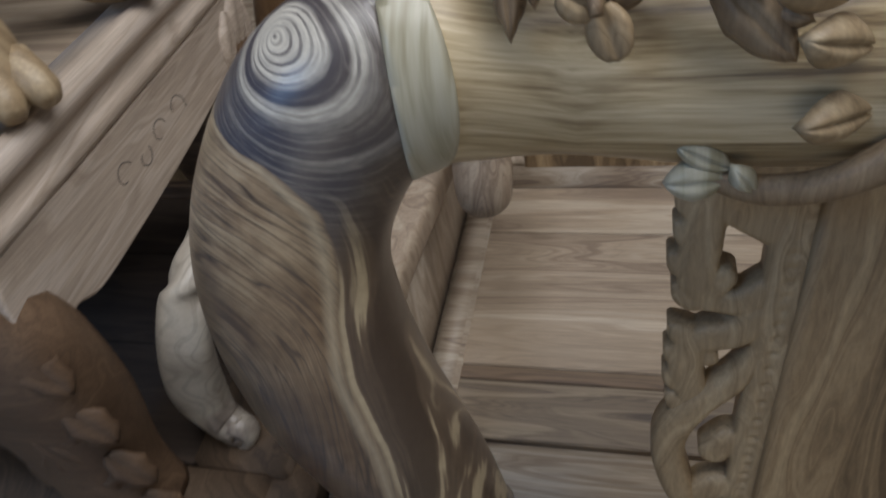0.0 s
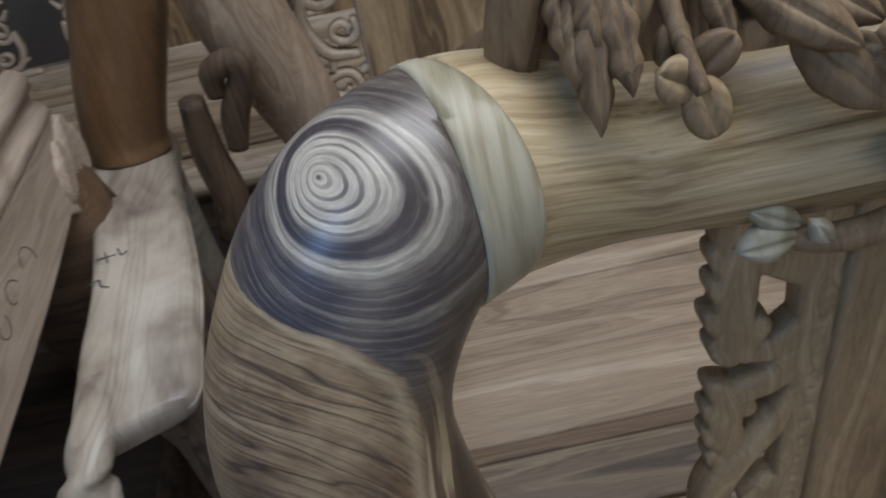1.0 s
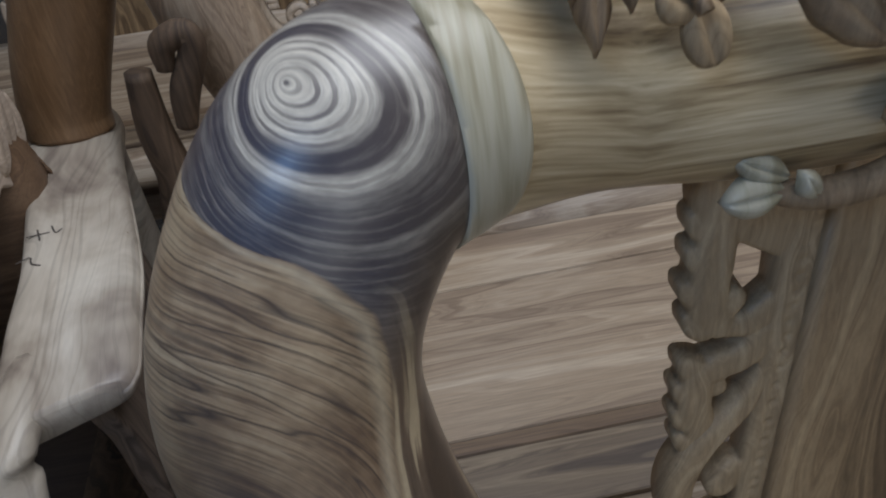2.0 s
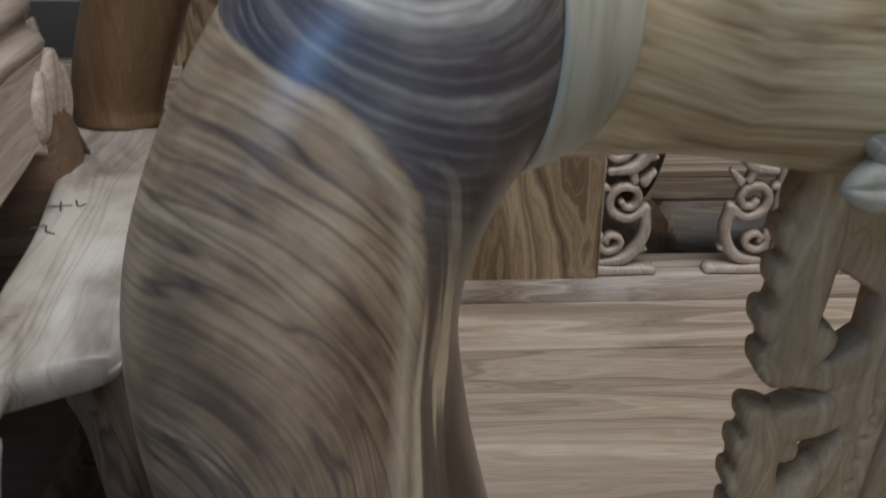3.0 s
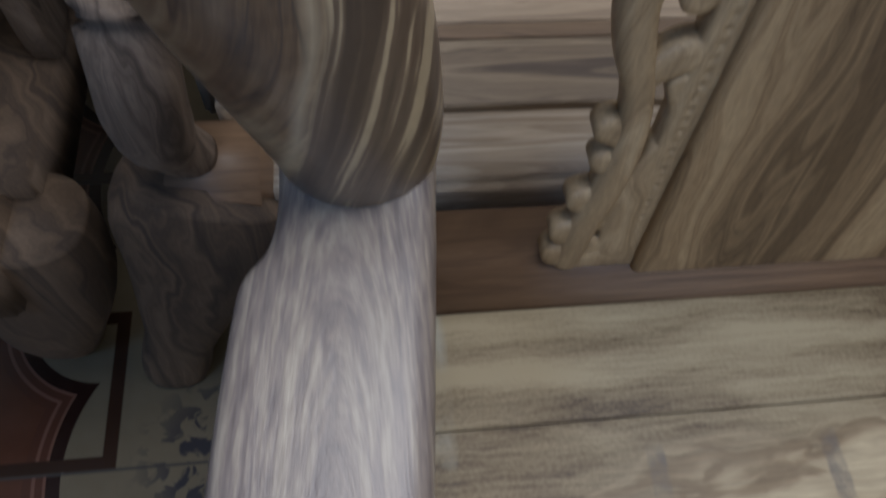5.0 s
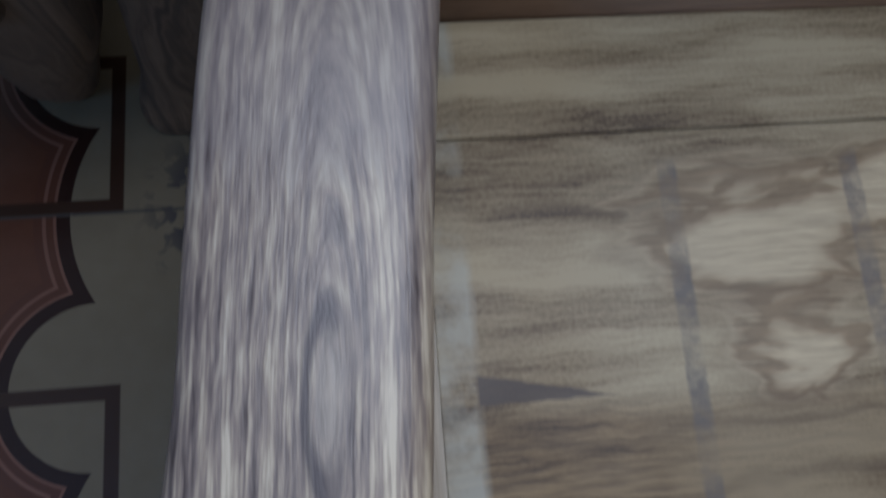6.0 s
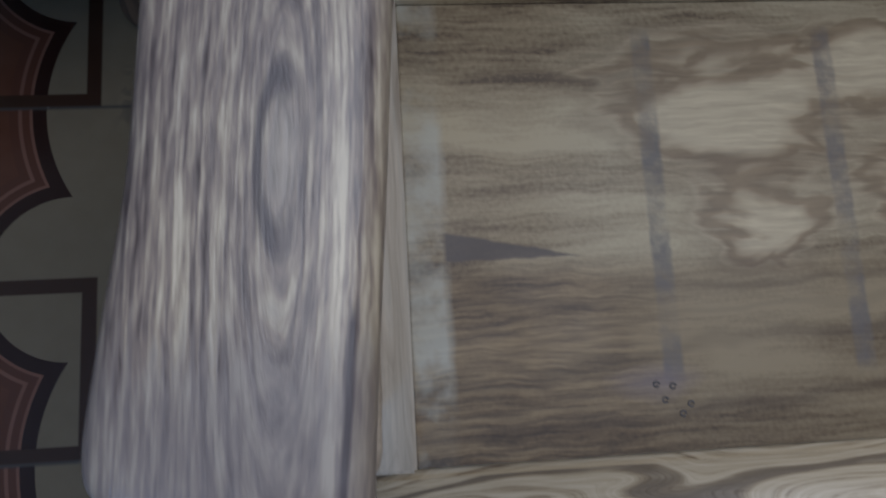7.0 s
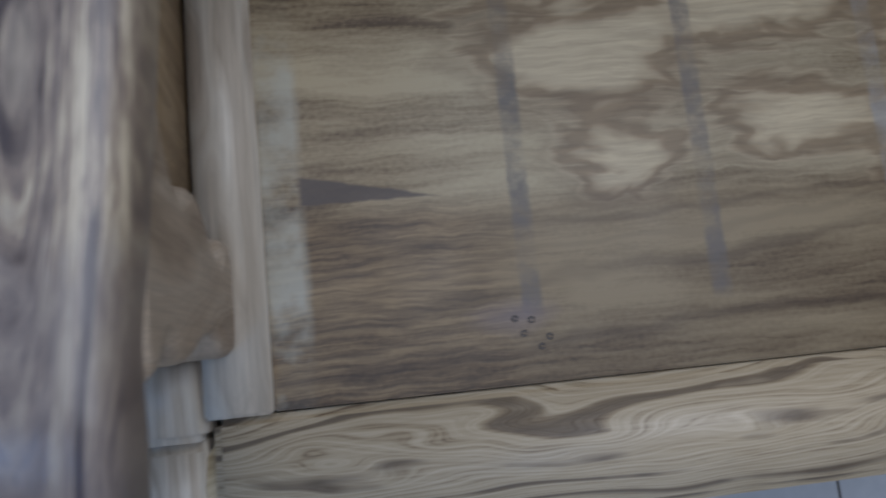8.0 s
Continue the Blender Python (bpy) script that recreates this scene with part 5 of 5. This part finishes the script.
def moulding(x, y0, y1):
    """Edge of the table along y: a profile of rolls and coves, drawn out."""
    prof = [(-0.045, 0.974), (-0.012, 0.976), (0.004, 0.982), (0.016, 0.977), (0.022, 0.966), (0.020, 0.954), (0.012, 0.948), (0.010, 0.938), (0.022, 0.928), (0.026, 0.918),
            (0.020, 0.908), (0.006, 0.903), (-0.045, 0.903)]
    bm = bmesh.new()
    rings = [[bm.verts.new((x + u, y, v)) for u, v in prof] for y in np.linspace(y0, y1, 8)]
    for a, b in zip(rings, rings[1:]):
        for k in range(len(prof)):
            bm.faces.new((a[k], a[(k + 1) % len(prof)], b[(k + 1) % len(prof)], b[k]))
    bm.faces.new(rings[0][::-1])
    bm.faces.new(rings[-1])
    return bm


part("edge_moulding", moulding(TX1, TY0, TY1), M_BEIGE, table)
part("edge_moulding", box(TX0, TX1 - 0.046, TY0, TY0 + 0.045, 0.905, 0.980), M_BEIGE, table, bevel=0.008)
part("edge_moulding", box(TX0, TX1 - 0.046, TY1 - 0.045, TY1, 0.905, 0.980), M_BEIGE, table, bevel=0.008)
side_m = Matrix(((0, 0, 1, -0.597), (1, 0, 0, 0), (0, 1, 0, 0), (0, 0, 0, 1)))
apron = part("apron", plate([smooth_loop([(0.37, 0.902), (0.50, 0.902), (0.65, 0.902), (0.80, 0.902), (0.94, 0.902), (0.945, 0.86), (0.935, 0.815), (0.90, 0.822), (0.88, 0.800), (0.85, 0.816), (0.82, 0.812),
                                           (0.70, 0.798), (0.55, 0.788), (0.46, 0.786), (0.42, 0.800), (0.40, 0.785), (0.385, 0.745), (0.365, 0.70), (0.35, 0.72)], 4).tolist()], 0.024, 0.004, side_m), M_BEIGE, table)
for (cy, cz, r0, r1, a0, tn) in ((0.575, 0.850, 0.020, 0.006, 0.3, 0.7), (0.620, 0.845, 0.006, 0.016, 2.0, 0.75), (0.665, 0.850, 0.018, 0.008, 0.2, 0.7), (0.715, 0.852, 0.022, 0.010, -0.5, 0.55)):
    part("pencil_line", tube([(-0.5848, y, z, 0.0007, 0.0005) for y, z in scroll(cy, cz, r0, r1, a0, tn, 14)], 6, ref=(1, 0, 0)), M_PENCIL, apron)
for y0, z0, y1, z1, w in ((0.945, 0.905, 0.905, 0.825, 0.060), (0.955, 0.885, 0.935, 0.810, 0.040), (0.905, 0.890, 0.865, 0.815, 0.045)):
    part("leaf", leaf(math.hypot(y1 - y0, z1 - z0), w, 0.014, 0.02, aim((-0.588, y0, z0), (0, y1 - y0, z1 - z0), (1, 0, 0)), 0.06), M_BEIGE, apron)
for lx, ly, sd in ((-0.635, 0.385, -1), (-0.635, 0.900, 1), (-1.21, 0.385, -1), (-1.21, 0.90, 1)):
    lg = part("leg", tube(spline([(lx - 0.03, ly, 0.90, 0.065, 0.045), (lx - 0.037, ly + sd * 0.012, 0.80, 0.105, 0.060), (lx - 0.045, ly + sd * 0.004, 0.66, 0.100, 0.062), (lx - 0.045, ly + sd * 0.012, 0.53, 0.080, 0.056),
                                (lx - 0.04, ly + sd * 0.02, 0.4505, 0.085, 0.060)], 26), 18, power=2.6), M_SHADE, table)
    for q in range(24):
        col, z0 = q % 3, 0.880 - (q // 3) * 0.050 - (q % 2) * 0.012
        side = 1 if q % 2 else -1
        part("leaf", leaf(0.080, 0.050, 0.008, -0.05, aim((lx + (-0.095, -0.035, 0.032)[col], ly + sd * (0.050, 0.060, 0.048)[col], z0), (side * 0.45, 0.0, -1), ((-0.3, 0.05, 0.75)[col], sd, 0.15)), 0.10, 0.6, 10, 8), M_SHADE, lg)


# ---- stool stacked on the table ----
stool = thing("stool", (-0.742, 0.635, 0.98), "carved stool with clawed feet stacked on the tea table", "stool")
part("seat", tube(spline([(-0.742, 0.635, 1.40, 0.15, 0.15), (-0.742, 0.635, 1.412, 0.17, 0.17), (-0.742, 0.635, 1.438, 0.17, 0.17), (-0.742, 0.635, 1.45, 0.155, 0.155)], 12), 40), M_BEIGE, stool)
for q in range(4):
    a = math.radians(-42 + 90 * q)
    ca, sa = math.cos(a), math.sin(a)
    at = lambda r, z, w: (-0.742 + r * ca, 0.635 + r * sa, z, w, w)
    lg = part("leg", tube(spline([at(0.10, 1.41, 0.026), at(0.145, 1.33, 0.030), at(0.12, 1.20, 0.030), at(0.125, 1.10, 0.034), at(0.150, 1.04, 0.040), at(0.175, 1.012, 0.032), at(0.20, 1.000, 0.020)], 30), 14), M_CARVE, stool)
    for s in (-1, 0, 1):
        b = a + s * 0.17
        part("claw", tube(spline([(-0.742 + 0.165 * math.cos(b), 0.635 + 0.165 * math.sin(b), 1.03, 0.018, 0.018), (-0.742 + 0.20 * math.cos(b), 0.635 + 0.20 * math.sin(b), 1.006, 0.020, 0.020),
                                  (-0.742 + 0.215 * math.cos(b), 0.635 + 0.215 * math.sin(b), 0.994, 0.012, 0.012)], 10), 10), M_CARVE, lg)
